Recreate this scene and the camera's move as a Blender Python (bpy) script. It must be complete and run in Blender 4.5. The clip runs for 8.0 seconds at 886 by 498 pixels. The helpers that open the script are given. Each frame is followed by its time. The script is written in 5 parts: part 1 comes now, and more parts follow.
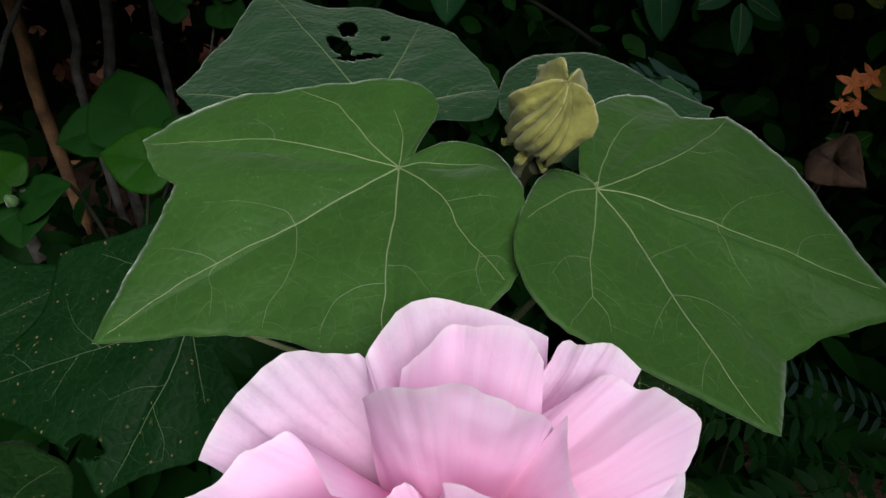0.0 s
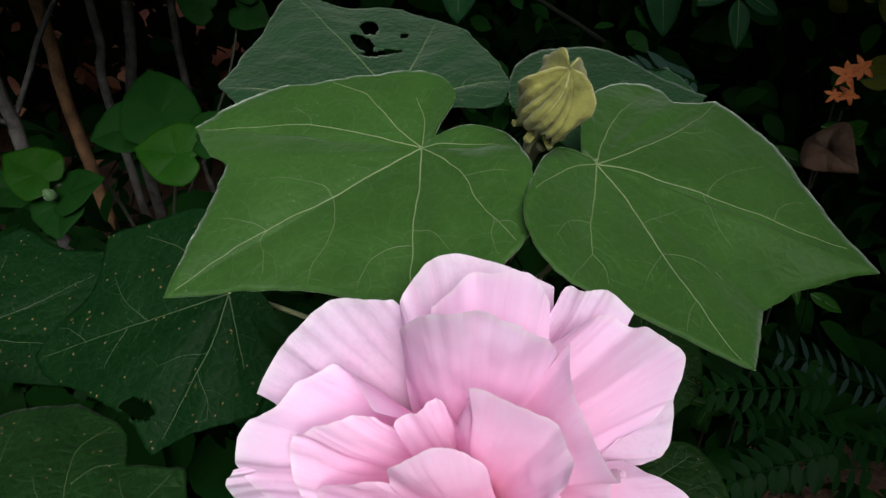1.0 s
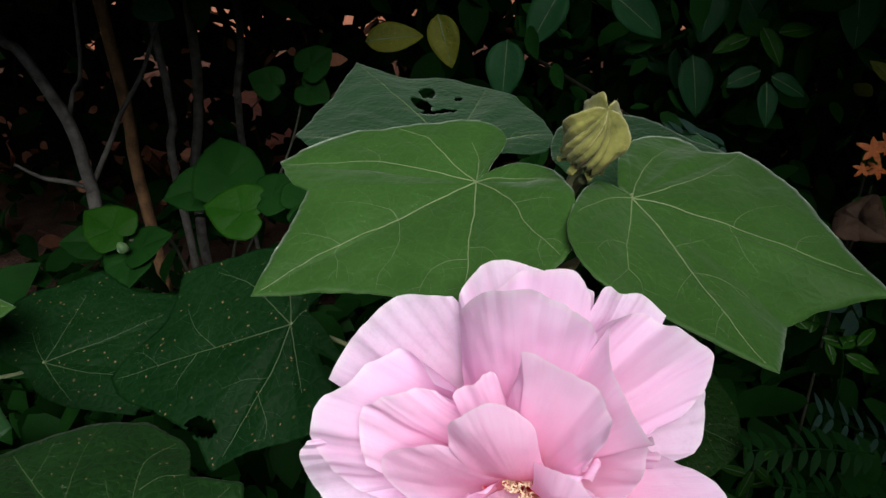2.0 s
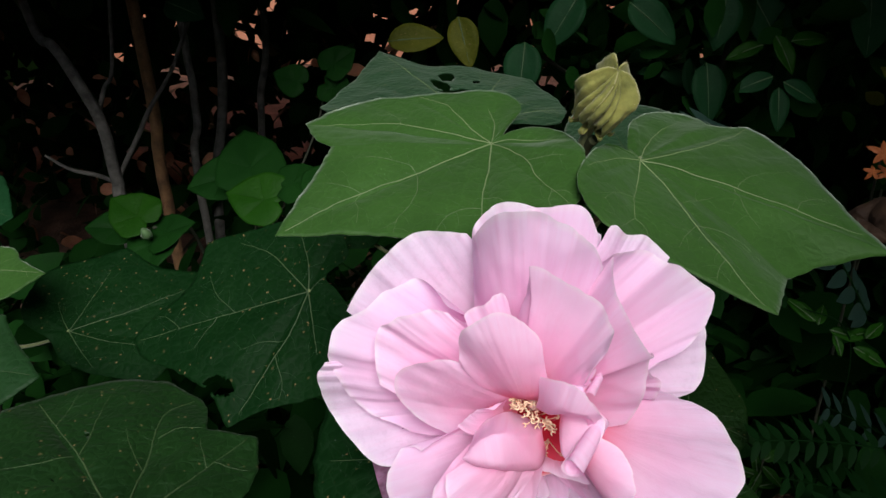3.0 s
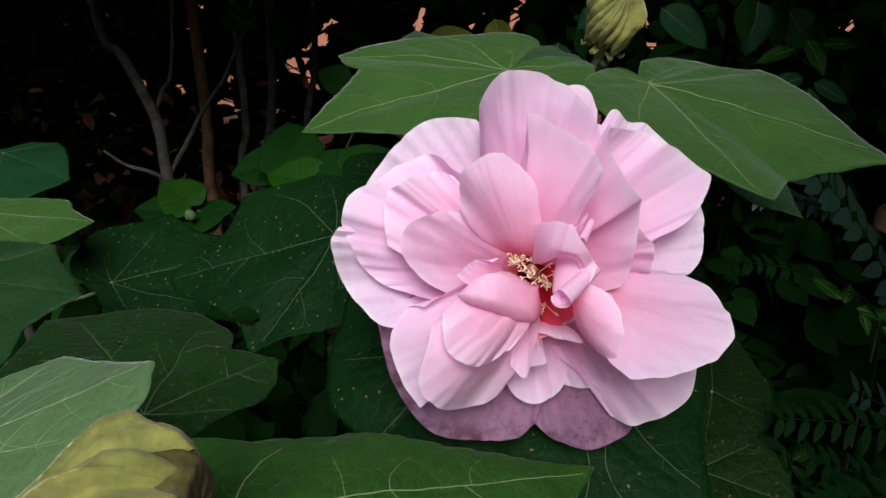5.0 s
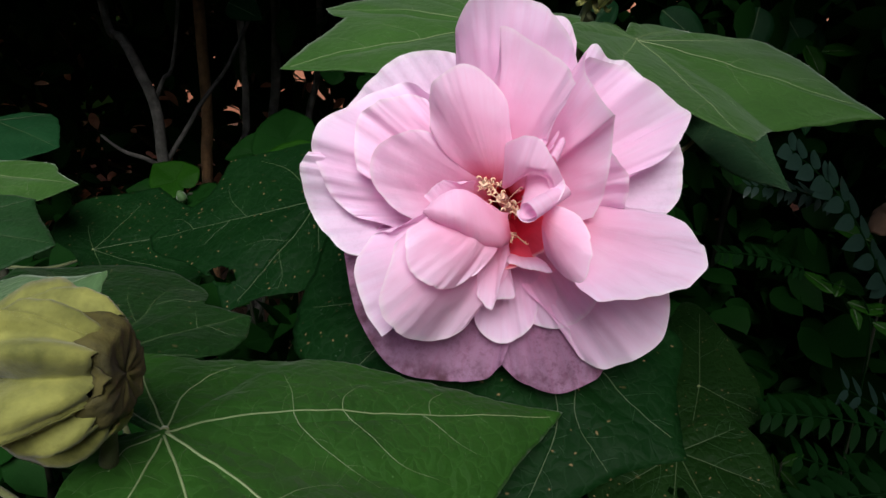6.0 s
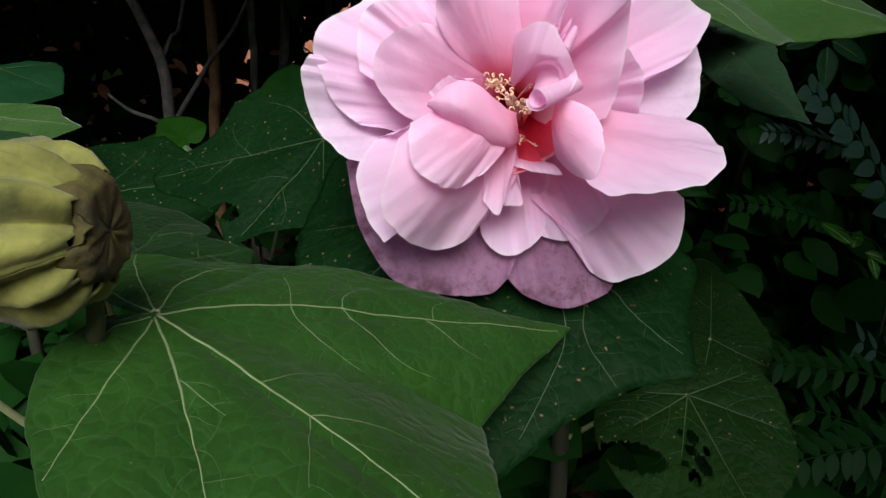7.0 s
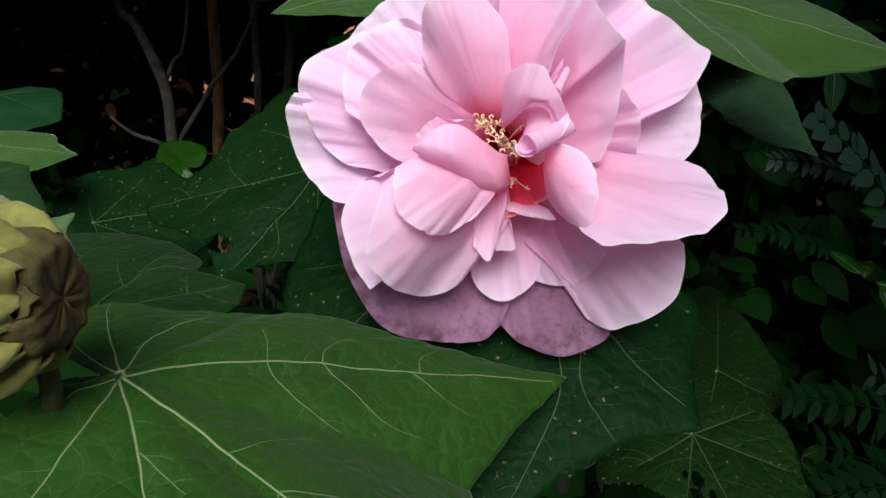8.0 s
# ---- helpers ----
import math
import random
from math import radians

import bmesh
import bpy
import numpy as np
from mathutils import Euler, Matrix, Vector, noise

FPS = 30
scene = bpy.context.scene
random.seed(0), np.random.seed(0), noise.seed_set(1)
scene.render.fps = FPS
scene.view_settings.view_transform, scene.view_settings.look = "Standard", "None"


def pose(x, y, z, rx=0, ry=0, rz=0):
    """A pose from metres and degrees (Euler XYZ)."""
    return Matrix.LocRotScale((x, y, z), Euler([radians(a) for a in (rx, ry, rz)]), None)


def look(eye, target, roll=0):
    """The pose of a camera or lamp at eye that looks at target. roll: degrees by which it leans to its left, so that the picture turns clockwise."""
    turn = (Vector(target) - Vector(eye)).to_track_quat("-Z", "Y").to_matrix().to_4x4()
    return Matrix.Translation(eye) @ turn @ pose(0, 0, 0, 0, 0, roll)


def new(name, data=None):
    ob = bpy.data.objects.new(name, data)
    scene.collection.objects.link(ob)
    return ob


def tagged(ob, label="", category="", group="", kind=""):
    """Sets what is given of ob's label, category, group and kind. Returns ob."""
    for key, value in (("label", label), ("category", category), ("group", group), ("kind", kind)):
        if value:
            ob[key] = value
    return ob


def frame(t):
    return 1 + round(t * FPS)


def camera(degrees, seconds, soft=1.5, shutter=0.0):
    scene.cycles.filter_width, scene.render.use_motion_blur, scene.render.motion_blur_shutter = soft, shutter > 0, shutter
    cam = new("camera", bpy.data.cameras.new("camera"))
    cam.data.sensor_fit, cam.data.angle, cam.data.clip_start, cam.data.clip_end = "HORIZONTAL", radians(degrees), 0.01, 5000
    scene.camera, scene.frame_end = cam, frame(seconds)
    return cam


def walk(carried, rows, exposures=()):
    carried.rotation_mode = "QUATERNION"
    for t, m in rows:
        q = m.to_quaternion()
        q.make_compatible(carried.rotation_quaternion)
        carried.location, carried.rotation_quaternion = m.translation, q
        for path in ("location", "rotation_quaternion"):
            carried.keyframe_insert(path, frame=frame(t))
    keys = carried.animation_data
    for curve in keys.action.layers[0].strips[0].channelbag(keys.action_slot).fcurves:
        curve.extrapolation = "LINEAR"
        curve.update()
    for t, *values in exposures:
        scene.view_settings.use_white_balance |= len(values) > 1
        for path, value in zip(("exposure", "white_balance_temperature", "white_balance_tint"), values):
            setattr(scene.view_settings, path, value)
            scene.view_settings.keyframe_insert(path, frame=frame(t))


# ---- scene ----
cam = camera(67.305, 8.0)
PATH = [
    (0, (0.00698, 0.00781, 1.14941), (-0.02165, 0.81664, 0.56206), -1.600),
    (0.5, (0.00609, -0.00635, 1.15797), (-0.02828, 0.80249, 0.57095), -1.971),
    (1, (0.00435, -0.02182, 1.15758), (-0.03815, 0.78689, 0.57091), -2.676),
    (1.5, (0.00011, -0.03746, 1.15910), (-0.05163, 0.80359, 0.62063), -3.110),
    (1.7, (-0.00076, -0.04694, 1.15731), (-0.07221, 0.81279, 0.65159), -3.188),
    (2.8, (0.00006, -0.08328, 1.13290), (-0.11461, 0.80800, 0.69419), -1.962),
    (3, (0.00045, -0.08510, 1.13078), (-0.11440, 0.80769, 0.69519), -1.630),
    (3.5, (-0.00065, -0.09594, 1.12218), (-0.13753, 0.80397, 0.70816), -2.371),
    (4, (0.00214, -0.10687, 1.11478), (-0.13982, 0.79781, 0.71302), -1.929),
    (4.5, (0.00692, -0.11521, 1.10447), (-0.14797, 0.79297, 0.71559), -2.241),
    (4.7, (0.01003, -0.11943, 1.09433), (-0.15642, 0.79021, 0.71376), -1.963),
    (5.8, (0.02839, -0.12237, 1.05411), (-0.15934, 0.80515, 0.73090), 1.035),
    (6, (0.02811, -0.12368, 1.04801), (-0.15601, 0.80292, 0.72011), 1.280),
    (6.5, (0.03108, -0.12461, 1.03460), (-0.15526, 0.79836, 0.69783), 1.623),
    (7, (0.03029, -0.12402, 1.02217), (-0.16530, 0.79118, 0.66982), 1.568),
    (7.5, (0.03246, -0.11650, 1.02337), (-0.17893, 0.80289, 0.69164), 1.936),
    (8, (0.03311, -0.11133, 1.02801), (-0.17564, 0.80895, 0.69709), 1.323),
]
walk(cam, [(t, look(eye, target, roll)) for t, eye, target, roll in PATH], exposures=[(0.0, 0.36), (1.5, 0.40), (3.0, 0.42), (4.5, 0.38), (6.0, 0.40), (7.0, 0.46), (7.5, 0.62), (8.0, 0.56)])


# ---- light ----
world = bpy.data.worlds.new("sky")
scene.world = world
world.use_nodes = True
wn = world.node_tree
sky = wn.nodes.new("ShaderNodeTexSky")
sky.sky_type, sky.sun_disc = "NISHITA", False
sky.dust_density, sky.ozone_density = 2.0, 0.6
sky.sun_elevation, sky.sun_rotation = radians(47), radians(164)
wn.nodes["Background"].inputs["Strength"].default_value = 0.075
wn.links.new(sky.outputs["Color"], wn.nodes["Background"].inputs["Color"])
sun = new("sun", bpy.data.lights.new("sun", "SUN"))
sun.data.energy, sun.data.angle, sun.data.color = 3.4, radians(38), (1.0, 0.99, 0.98)
sun.matrix_world = look((0.45, -1.62, 1.92), (0, 0.1, 0))

GROUND = 0.35


# ---- materials ----
def nodes(name, rough=0.6, **more):
    m = bpy.data.materials.new(name)
    m.use_nodes = True
    b = m.node_tree.nodes["Principled BSDF"]
    b.inputs["Roughness"].default_value = rough
    for key, value in more.items():
        b.inputs[key.replace("_", " ")].default_value = value
    return m, m.node_tree, b


def add(nt, kind, **props):
    n = nt.nodes.new(kind)
    for key, value in props.items():
        if key in n.inputs:
            n.inputs[key].default_value = value
    return n


def noise_node(nt, scale, detail=4.0, coord=None, rough=0.55):
    n = nt.nodes.new("ShaderNodeTexNoise")
    n.inputs["Scale"].default_value, n.inputs["Detail"].default_value, n.inputs["Roughness"].default_value = scale, detail, rough
    if coord is not None:
        nt.links.new(coord, n.inputs["Vector"])
    return n


def ramp_node(nt, stops, fac):
    r = nt.nodes.new("ShaderNodeValToRGB")
    while len(r.color_ramp.elements) < len(stops):
        r.color_ramp.elements.new(0.5)
    for e, (p, c) in zip(r.color_ramp.elements, stops):
        e.position, e.color = p, (c[0], c[1], c[2], 1) if not isinstance(c, float) else (c, c, c, 1)
    nt.links.new(fac, r.inputs["Fac"])
    return r


def mix_node(nt, fac, a, b, blend="MIX"):
    m = nt.nodes.new("ShaderNodeMix")
    m.data_type, m.blend_type = "RGBA", blend
    for sock, value in ((m.inputs[0], fac), (m.inputs[6], a), (m.inputs[7], b)):
        if hasattr(value, "is_linked"):
            nt.links.new(value, sock)
        elif isinstance(value, tuple):
            sock.default_value = (*value, 1)
        else:
            sock.default_value = value
    return m.outputs[2]


def bump_node(nt, b, height, distance, strength=1.0, under=None):
    n = nt.nodes.new("ShaderNodeBump")
    n.inputs["Strength"].default_value, n.inputs["Distance"].default_value = strength, distance
    nt.links.new(height, n.inputs["Height"])
    if under is not None:
        nt.links.new(under, n.inputs["Normal"])
    nt.links.new(n.outputs["Normal"], b.inputs["Normal"])
    return n.outputs["Normal"]


def leaf_material(name, dark, light, spots=0.0, thin=0.18, rough=0.5, fuzz=0.25, net=1.0, gloss=0.25, relief=1.0):
    m, nt, b = nodes(name, rough)
    tc = nt.nodes.new("ShaderNodeTexCoord").outputs["Object"]
    big = noise_node(nt, 28, 3, tc).outputs["Fac"]
    fine = noise_node(nt, 700, 4, tc).outputs["Fac"]
    base = mix_node(nt, ramp_node(nt, [(0.3, 0.0), (0.7, 1.0)], big).outputs["Color"], dark, light)
    base = mix_node(nt, 0.35, base, mix_node(nt, fine, tuple(0.6 * x for x in dark), tuple(1.35 * x for x in light)))
    # net of the finest veins
    v = nt.nodes.new("ShaderNodeTexVoronoi")
    v.feature, v.inputs["Scale"].default_value = "DISTANCE_TO_EDGE", 170
    wob = nt.nodes.new("ShaderNodeVectorMath")
    wob.operation = "ADD"
    w2 = noise_node(nt, 120, 2, tc)
    sc = nt.nodes.new("ShaderNodeVectorMath")
    sc.operation, sc.inputs["Scale"].default_value = "SCALE", 0.006
    nt.links.new(w2.outputs["Color"], sc.inputs[0])
    nt.links.new(tc, wob.inputs[0])
    nt.links.new(sc.outputs[0], wob.inputs[1])
    nt.links.new(wob.outputs[0], v.inputs["Vector"])
    line = ramp_node(nt, [(0.0, 1.0), (0.055, 0.0)], v.outputs["Distance"]).outputs["Color"]
    part_fac = nt.nodes.new("ShaderNodeMath")
    part_fac.operation, part_fac.inputs[1].default_value = "MULTIPLY", 0.11 * net
    nt.links.new(line, part_fac.inputs[0])
    base = mix_node(nt, part_fac.outputs[0], base, tuple(min(1, 2.2 * x + 0.02) for x in light))
    # pale specks of dust and hair
    speck = nt.nodes.new("ShaderNodeTexVoronoi")
    speck.inputs["Scale"].default_value = 330
    nt.links.new(tc, speck.inputs["Vector"])
    gate = noise_node(nt, 60, 2, tc).outputs["Fac"]
    sp = ramp_node(nt, [(0.07, 1.0), (0.13, 0.0)], speck.outputs["Distance"]).outputs["Color"]
    sp = mix_node(nt, 1.0, sp, ramp_node(nt, [(0.5, 0.0), (0.62, 0.55)], gate).outputs["Color"], "MULTIPLY")
    base = mix_node(nt, sp, base, tuple(min(1, 2.0 * x + 0.05) for x in light))
    if spots:
        s = nt.nodes.new("ShaderNodeTexVoronoi")
        s.inputs["Scale"].default_value, s.inputs["Randomness"].default_value = 200, 1.0
        nt.links.new(wob.outputs[0], s.inputs["Vector"])
        dots = ramp_node(nt, [(0.05, 0.75), (0.14, 0.0)], s.outputs["Distance"]).outputs["Color"]
        gate2 = ramp_node(nt, [(0.54 - 0.2 * spots, 0.0), (0.66 - 0.2 * spots, 1.0)], s.outputs["Color"]).outputs["Color"]
        base = mix_node(nt, mix_node(nt, 1.0, dots, gate2, "MULTIPLY"), base, (0.20, 0.14, 0.065))
        # fewer, larger withered spots
        large = nt.nodes.new("ShaderNodeTexVoronoi")
        large.inputs["Scale"].default_value = 105
        nt.links.new(wob.outputs[0], large.inputs["Vector"])
        dots = ramp_node(nt, [(0.03, 0.6), (0.12, 0.0)], large.outputs["Distance"]).outputs["Color"]
        gate3 = ramp_node(nt, [(0.66 - 0.2 * spots, 0.0), (0.74 - 0.2 * spots, 1.0)], large.outputs["Color"]).outputs["Color"]
        base = mix_node(nt, mix_node(nt, 1.0, dots, gate3, "MULTIPLY"), base, (0.105, 0.082, 0.034))
    nt.links.new(base, b.inputs["Base Color"])
    b.inputs["Sheen Weight"].default_value, b.inputs["Sheen Roughness"].default_value = fuzz, 0.4
    b.inputs["Sheen Tint"].default_value = (0.82, 0.95, 0.78, 1)
    b.inputs["Specular IOR Level"].default_value = gloss
    first = bump_node(nt, b, v.outputs["Distance"], 0.0017 * relief, min(1.0, 0.5 * net))
    bump_node(nt, b, fine, 0.0002, 0.5, first)
    tr = nt.nodes.new("ShaderNodeBsdfTranslucent")
    nt.links.new(mix_node(nt, 0.5, base, tuple(min(1, 2.5 * x) for x in light)), tr.inputs["Color"])
    ms = nt.nodes.new("ShaderNodeMixShader")
    ms.inputs[0].default_value = thin
    nt.links.new(b.outputs[0], ms.inputs[1])
    nt.links.new(tr.outputs[0], ms.inputs[2])
    nt.links.new(ms.outputs[0], nt.nodes["Material Output"].inputs["Surface"])
    return m


def petal_material(name, throat, middle, rim, dirt=0.0, deep=0.14):
    m, nt, b = nodes(name, 0.55)
    uv = nt.nodes.new("ShaderNodeTexCoord").outputs["UV"]
    ob = nt.nodes.new("ShaderNodeTexCoord").outputs["Object"]
    sep = nt.nodes.new("ShaderNodeSeparateXYZ")
    nt.links.new(uv, sep.inputs[0])
    base = tuple(0.16 * a + 0.84 * c for a, c in zip(throat, middle))
    col = ramp_node(nt, [(0.0, throat), (deep, tuple(0.55 * a + 0.45 * c for a, c in zip(throat, middle))), (deep + 0.2, base), (deep + 0.46, middle), (0.96, rim), (1.0, rim if dirt > 0.5 else tuple(0.4 * x + 0.57 for x in rim))], sep.outputs["Y"]).outputs["Color"]
    # streaks that run from the claw to the rim
    st = nt.nodes.new("ShaderNodeMapping")
    st.inputs["Scale"].default_value = (26, 1.5, 1)
    nt.links.new(uv, st.inputs["Vector"])
    rnd = nt.nodes.new("ShaderNodeObjectInfo").outputs["Random"]
    vm = nt.nodes.new("ShaderNodeVectorMath")
    vm.operation = "ADD"
    comb = nt.nodes.new("ShaderNodeCombineXYZ")
    rs = nt.nodes.new("ShaderNodeMath")
    rs.operation, rs.inputs[1].default_value = "MULTIPLY", 40.0
    nt.links.new(rnd, rs.inputs[0])
    nt.links.new(rs.outputs[0], comb.inputs[2])
    nt.links.new(st.outputs[0], vm.inputs[0])
    nt.links.new(comb.outputs[0], vm.inputs[1])
    streak = noise_node(nt, 1.0, 3, vm.outputs[0], 0.6).outputs["Fac"]
    col = mix_node(nt, ramp_node(nt, [(0.42, 0.0), (0.75, 0.30)], streak).outputs["Color"], col, tuple(x * y for x, y in zip(middle, (0.97, 0.80, 0.86))))
    blot = noise_node(nt, 90, 5, ob).outputs["Fac"]
    col = mix_node(nt, ramp_node(nt, [(0.5, 0.0), (0.8, 0.35)], blot).outputs["Color"], col, tuple(min(0.95, 1.08 * x + 0.03) for x in rim))
    if dirt:
        d = noise_node(nt, 520, 6, ob, 0.75).outputs["Fac"]
        where = ramp_node(nt, [(0.36, 0.25), (0.62, 1.0)], noise_node(nt, 55, 3, ob).outputs["Fac"]).outputs["Color"]
        flecks = mix_node(nt, 1.0, ramp_node(nt, [(0.49, 0.0), (0.60, dirt)], d).outputs["Color"], where, "MULTIPLY")
        col = mix_node(nt, flecks, col, (0.17, 0.07, 0.12))
        bruise = noise_node(nt, 75, 5, ob, 0.6).outputs["Fac"]
        col = mix_node(nt, ramp_node(nt, [(0.63, 0.0), (0.75, 0.8 * dirt)], bruise).outputs["Color"], col, (0.16, 0.06, 0.12))
    if dirt > 0.5:
        worn = noise_node(nt, 160, 4, ob, 0.6).outputs["Fac"]
        margin = mix_node(nt, 1.0, ramp_node(nt, [(0.86, 0.0), (0.985, 0.9)], sep.outputs["Y"]).outputs["Color"], ramp_node(nt, [(0.42, 0.0), (0.62, 1.0)], worn).outputs["Color"], "MULTIPLY")
        col = mix_node(nt, margin, col, (0.085, 0.030, 0.045))
        thread = ramp_node(nt, [(0.62, 0.0), (0.70, 0.55)], streak).outputs["Color"]
        col = mix_node(nt, mix_node(nt, 1.0, thread, ramp_node(nt, [(0.45, 0.0), (0.7, 1.0)], sep.outputs["Y"]).outputs["Color"], "MULTIPLY"), col, (0.22, 0.15, 0.24))
    nt.links.new(col, b.inputs["Base Color"])
    b.inputs["Specular IOR Level"].default_value = 0.16
    # fine veins and crepe
    hair = nt.nodes.new("ShaderNodeMapping")
    nt.links.new(vm.outputs[0], hair.inputs["Vector"])
    hair.inputs["Scale"].default_value = (3.2, 2.4, 1)
    lines = noise_node(nt, 1.0, 4, hair.outputs[0], 0.65).outputs["Fac"]
    fine_lines = ramp_node(nt, [(0.50, 0.0), (0.66, 0.35 if dirt > 0.5 else 0.13)], lines).outputs["Color"]
    col2 = mix_node(nt, fine_lines, col, tuple(x * y for x, y in zip(middle, (0.96, 0.74, 0.82))))
    nt.links.new(col2, b.inputs["Base Color"])
    crepe = noise_node(nt, 420, 6, ob, 0.65).outputs["Fac"]
    first = bump_node(nt, b, streak, 0.0010, 0.24)
    second = bump_node(nt, b, lines, 0.0003, 0.3, first)
    third = bump_node(nt, b, crepe, 0.0003 + 0.0005 * dirt, 0.4, second)
    wrinkle = noise_node(nt, 170, 3, ob, 0.5)
    wrinkle.inputs["Distortion"].default_value = 1.2
    bump_node(nt, b, wrinkle.outputs["Fac"], 0.0009, 0.25, third)
    tr = nt.nodes.new("ShaderNodeBsdfTranslucent")
    nt.links.new(mix_node(nt, 0.5, col2, tuple(x * y for x, y in zip(middle, (1.05, 0.93, 0.97)))), tr.inputs["Color"])
    ms = nt.nodes.new("ShaderNodeMixShader")
    ms.inputs[0].default_value = 0.45
    nt.links.new(b.outputs[0], ms.inputs[1])
    nt.links.new(tr.outputs[0], ms.inputs[2])
    nt.links.new(ms.outputs[0], nt.nodes["Material Output"].inputs["Surface"])
    return m


def plain_material(name, dark, light, scale, rough=0.7, bump=0.0005, fuzz=0.0):
    m, nt, b = nodes(name, rough)
    tc = nt.nodes.new("ShaderNodeTexCoord").outputs["Object"]
    a = noise_node(nt, scale, 5, tc).outputs["Fac"]
    c = noise_node(nt, scale * 7, 4, tc).outputs["Fac"]
    col = mix_node(nt, ramp_node(nt, [(0.35, 0.0), (0.68, 1.0)], a).outputs["Color"], dark, light)
    col = mix_node(nt, 0.3, col, mix_node(nt, c, tuple(0.5 * x for x in dark), tuple(min(1, 1.3 * x) for x in light)))
    nt.links.new(col, b.inputs["Base Color"])
    b.inputs["Sheen Weight"].default_value = fuzz
    bump_node(nt, b, c, bump, 0.7)
    return m


LEAF = leaf_material("fresh_leaf", (0.0175, 0.057, 0.0068), (0.032, 0.091, 0.0135), rough=0.55, fuzz=0.48, gloss=0.16, net=0.9, relief=0.5)
LEAF_FRONT = leaf_material("downy_leaf", (0.0080, 0.036, 0.0038), (0.0205, 0.073, 0.0085), rough=0.55, fuzz=0.09, gloss=0.14, net=1.0, relief=0.95)
# These three greens carry the shade below the upper leaves in their base colour.
LEAF_SHADE = leaf_material("shaded_spotted_leaf", (0.0017, 0.0125, 0.0026), (0.0036, 0.0190, 0.0038), spots=1.0, thin=0.06, rough=0.55, fuzz=0.0, gloss=0.04, relief=1.0)
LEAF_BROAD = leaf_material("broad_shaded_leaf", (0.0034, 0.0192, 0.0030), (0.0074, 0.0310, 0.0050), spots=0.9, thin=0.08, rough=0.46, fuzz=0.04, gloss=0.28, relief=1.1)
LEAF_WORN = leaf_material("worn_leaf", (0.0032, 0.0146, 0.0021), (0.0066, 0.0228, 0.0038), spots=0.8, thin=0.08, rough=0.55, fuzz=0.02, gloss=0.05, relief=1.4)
LEAF_DEEP = leaf_material("deep_green_leaf", (0.0075, 0.031, 0.010), (0.0135, 0.047, 0.017), spots=0.2, thin=0.08, rough=0.55, fuzz=0.22, gloss=0.18, net=0.9)
# Darker green for a leaf hanging in shade; the shade sits in the colour.
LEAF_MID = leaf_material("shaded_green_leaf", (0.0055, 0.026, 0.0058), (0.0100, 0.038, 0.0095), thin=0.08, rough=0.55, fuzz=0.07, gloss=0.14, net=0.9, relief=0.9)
LEAF_PALE = leaf_material("pale_backed_leaf", (0.042, 0.095, 0.034), (0.072, 0.140, 0.052), rough=0.6, fuzz=0.25)
VEIN = plain_material("leaf_vein", (0.10, 0.15, 0.06), (0.16, 0.21, 0.09), 90, 0.6, 0.0001)
VEIN_SIDE = plain_material("side_vein", (0.065, 0.110, 0.042), (0.105, 0.155, 0.062), 90, 0.6, 0.0001)
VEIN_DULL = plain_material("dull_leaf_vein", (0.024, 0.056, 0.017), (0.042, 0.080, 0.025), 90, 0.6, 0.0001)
VEIN_PALE = plain_material("pale_vein", (0.13, 0.20, 0.10), (0.19, 0.27, 0.14), 90, 0.6, 0.0001)
# Shade put into the vein colour, here and in VEIN_DARK.
VEIN_SHADE = plain_material("shaded_leaf_vein", (0.023, 0.049, 0.014), (0.042, 0.073, 0.022), 90, 0.6, 0.0001)
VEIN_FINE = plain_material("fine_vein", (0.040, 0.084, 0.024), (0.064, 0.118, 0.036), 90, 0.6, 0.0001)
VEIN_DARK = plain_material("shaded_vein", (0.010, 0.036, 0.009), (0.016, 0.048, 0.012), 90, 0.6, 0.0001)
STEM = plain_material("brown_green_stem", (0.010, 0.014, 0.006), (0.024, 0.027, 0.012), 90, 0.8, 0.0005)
YOUNG_STEM = plain_material("olive_stem", (0.030, 0.036, 0.010), (0.062, 0.070, 0.022), 90, 0.8, 0.0004)
STALK = plain_material("green_stalk", (0.10, 0.13, 0.04), (0.17, 0.19, 0.07), 120, 0.7, 0.0002, 0.3)
PETAL = petal_material("pink_petal", (0.80, 0.06, 0.11), (0.93, 0.560, 0.790), (0.94, 0.715, 0.930))
PETAL_IN = petal_material("rosy_inner_petal", (0.78, 0.04, 0.07), (0.93, 0.540, 0.750), (0.94, 0.710, 0.905), deep=0.15)
PETAL_OUT = petal_material("lilac_outer_petal", (0.72, 0.16, 0.28), (0.90, 0.565, 0.790), (0.92, 0.725, 0.925), 0.10)
# Faded by age, and darkened further for the shade under the upper petals.
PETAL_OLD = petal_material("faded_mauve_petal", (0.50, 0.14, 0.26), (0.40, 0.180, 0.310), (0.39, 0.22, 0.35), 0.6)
THROAT = petal_material("red_throat", (0.60, 0.012, 0.03), (0.72, 0.025, 0.06), (0.80, 0.10, 0.17))
BUD = plain_material("downy_bud", (0.055, 0.062, 0.006), (0.235, 0.235, 0.050), 95, 0.85, 0.0003, 0.12)
DOWN = plain_material("pale_down", (0.20, 0.19, 0.07), (0.32, 0.30, 0.13), 200, 0.8, 0.0001, 0.3)
BUD_EDGE = plain_material("bud_bract", (0.013, 0.0115, 0.001), (0.072, 0.060, 0.006), 160, 0.85, 0.0003, 0.0)
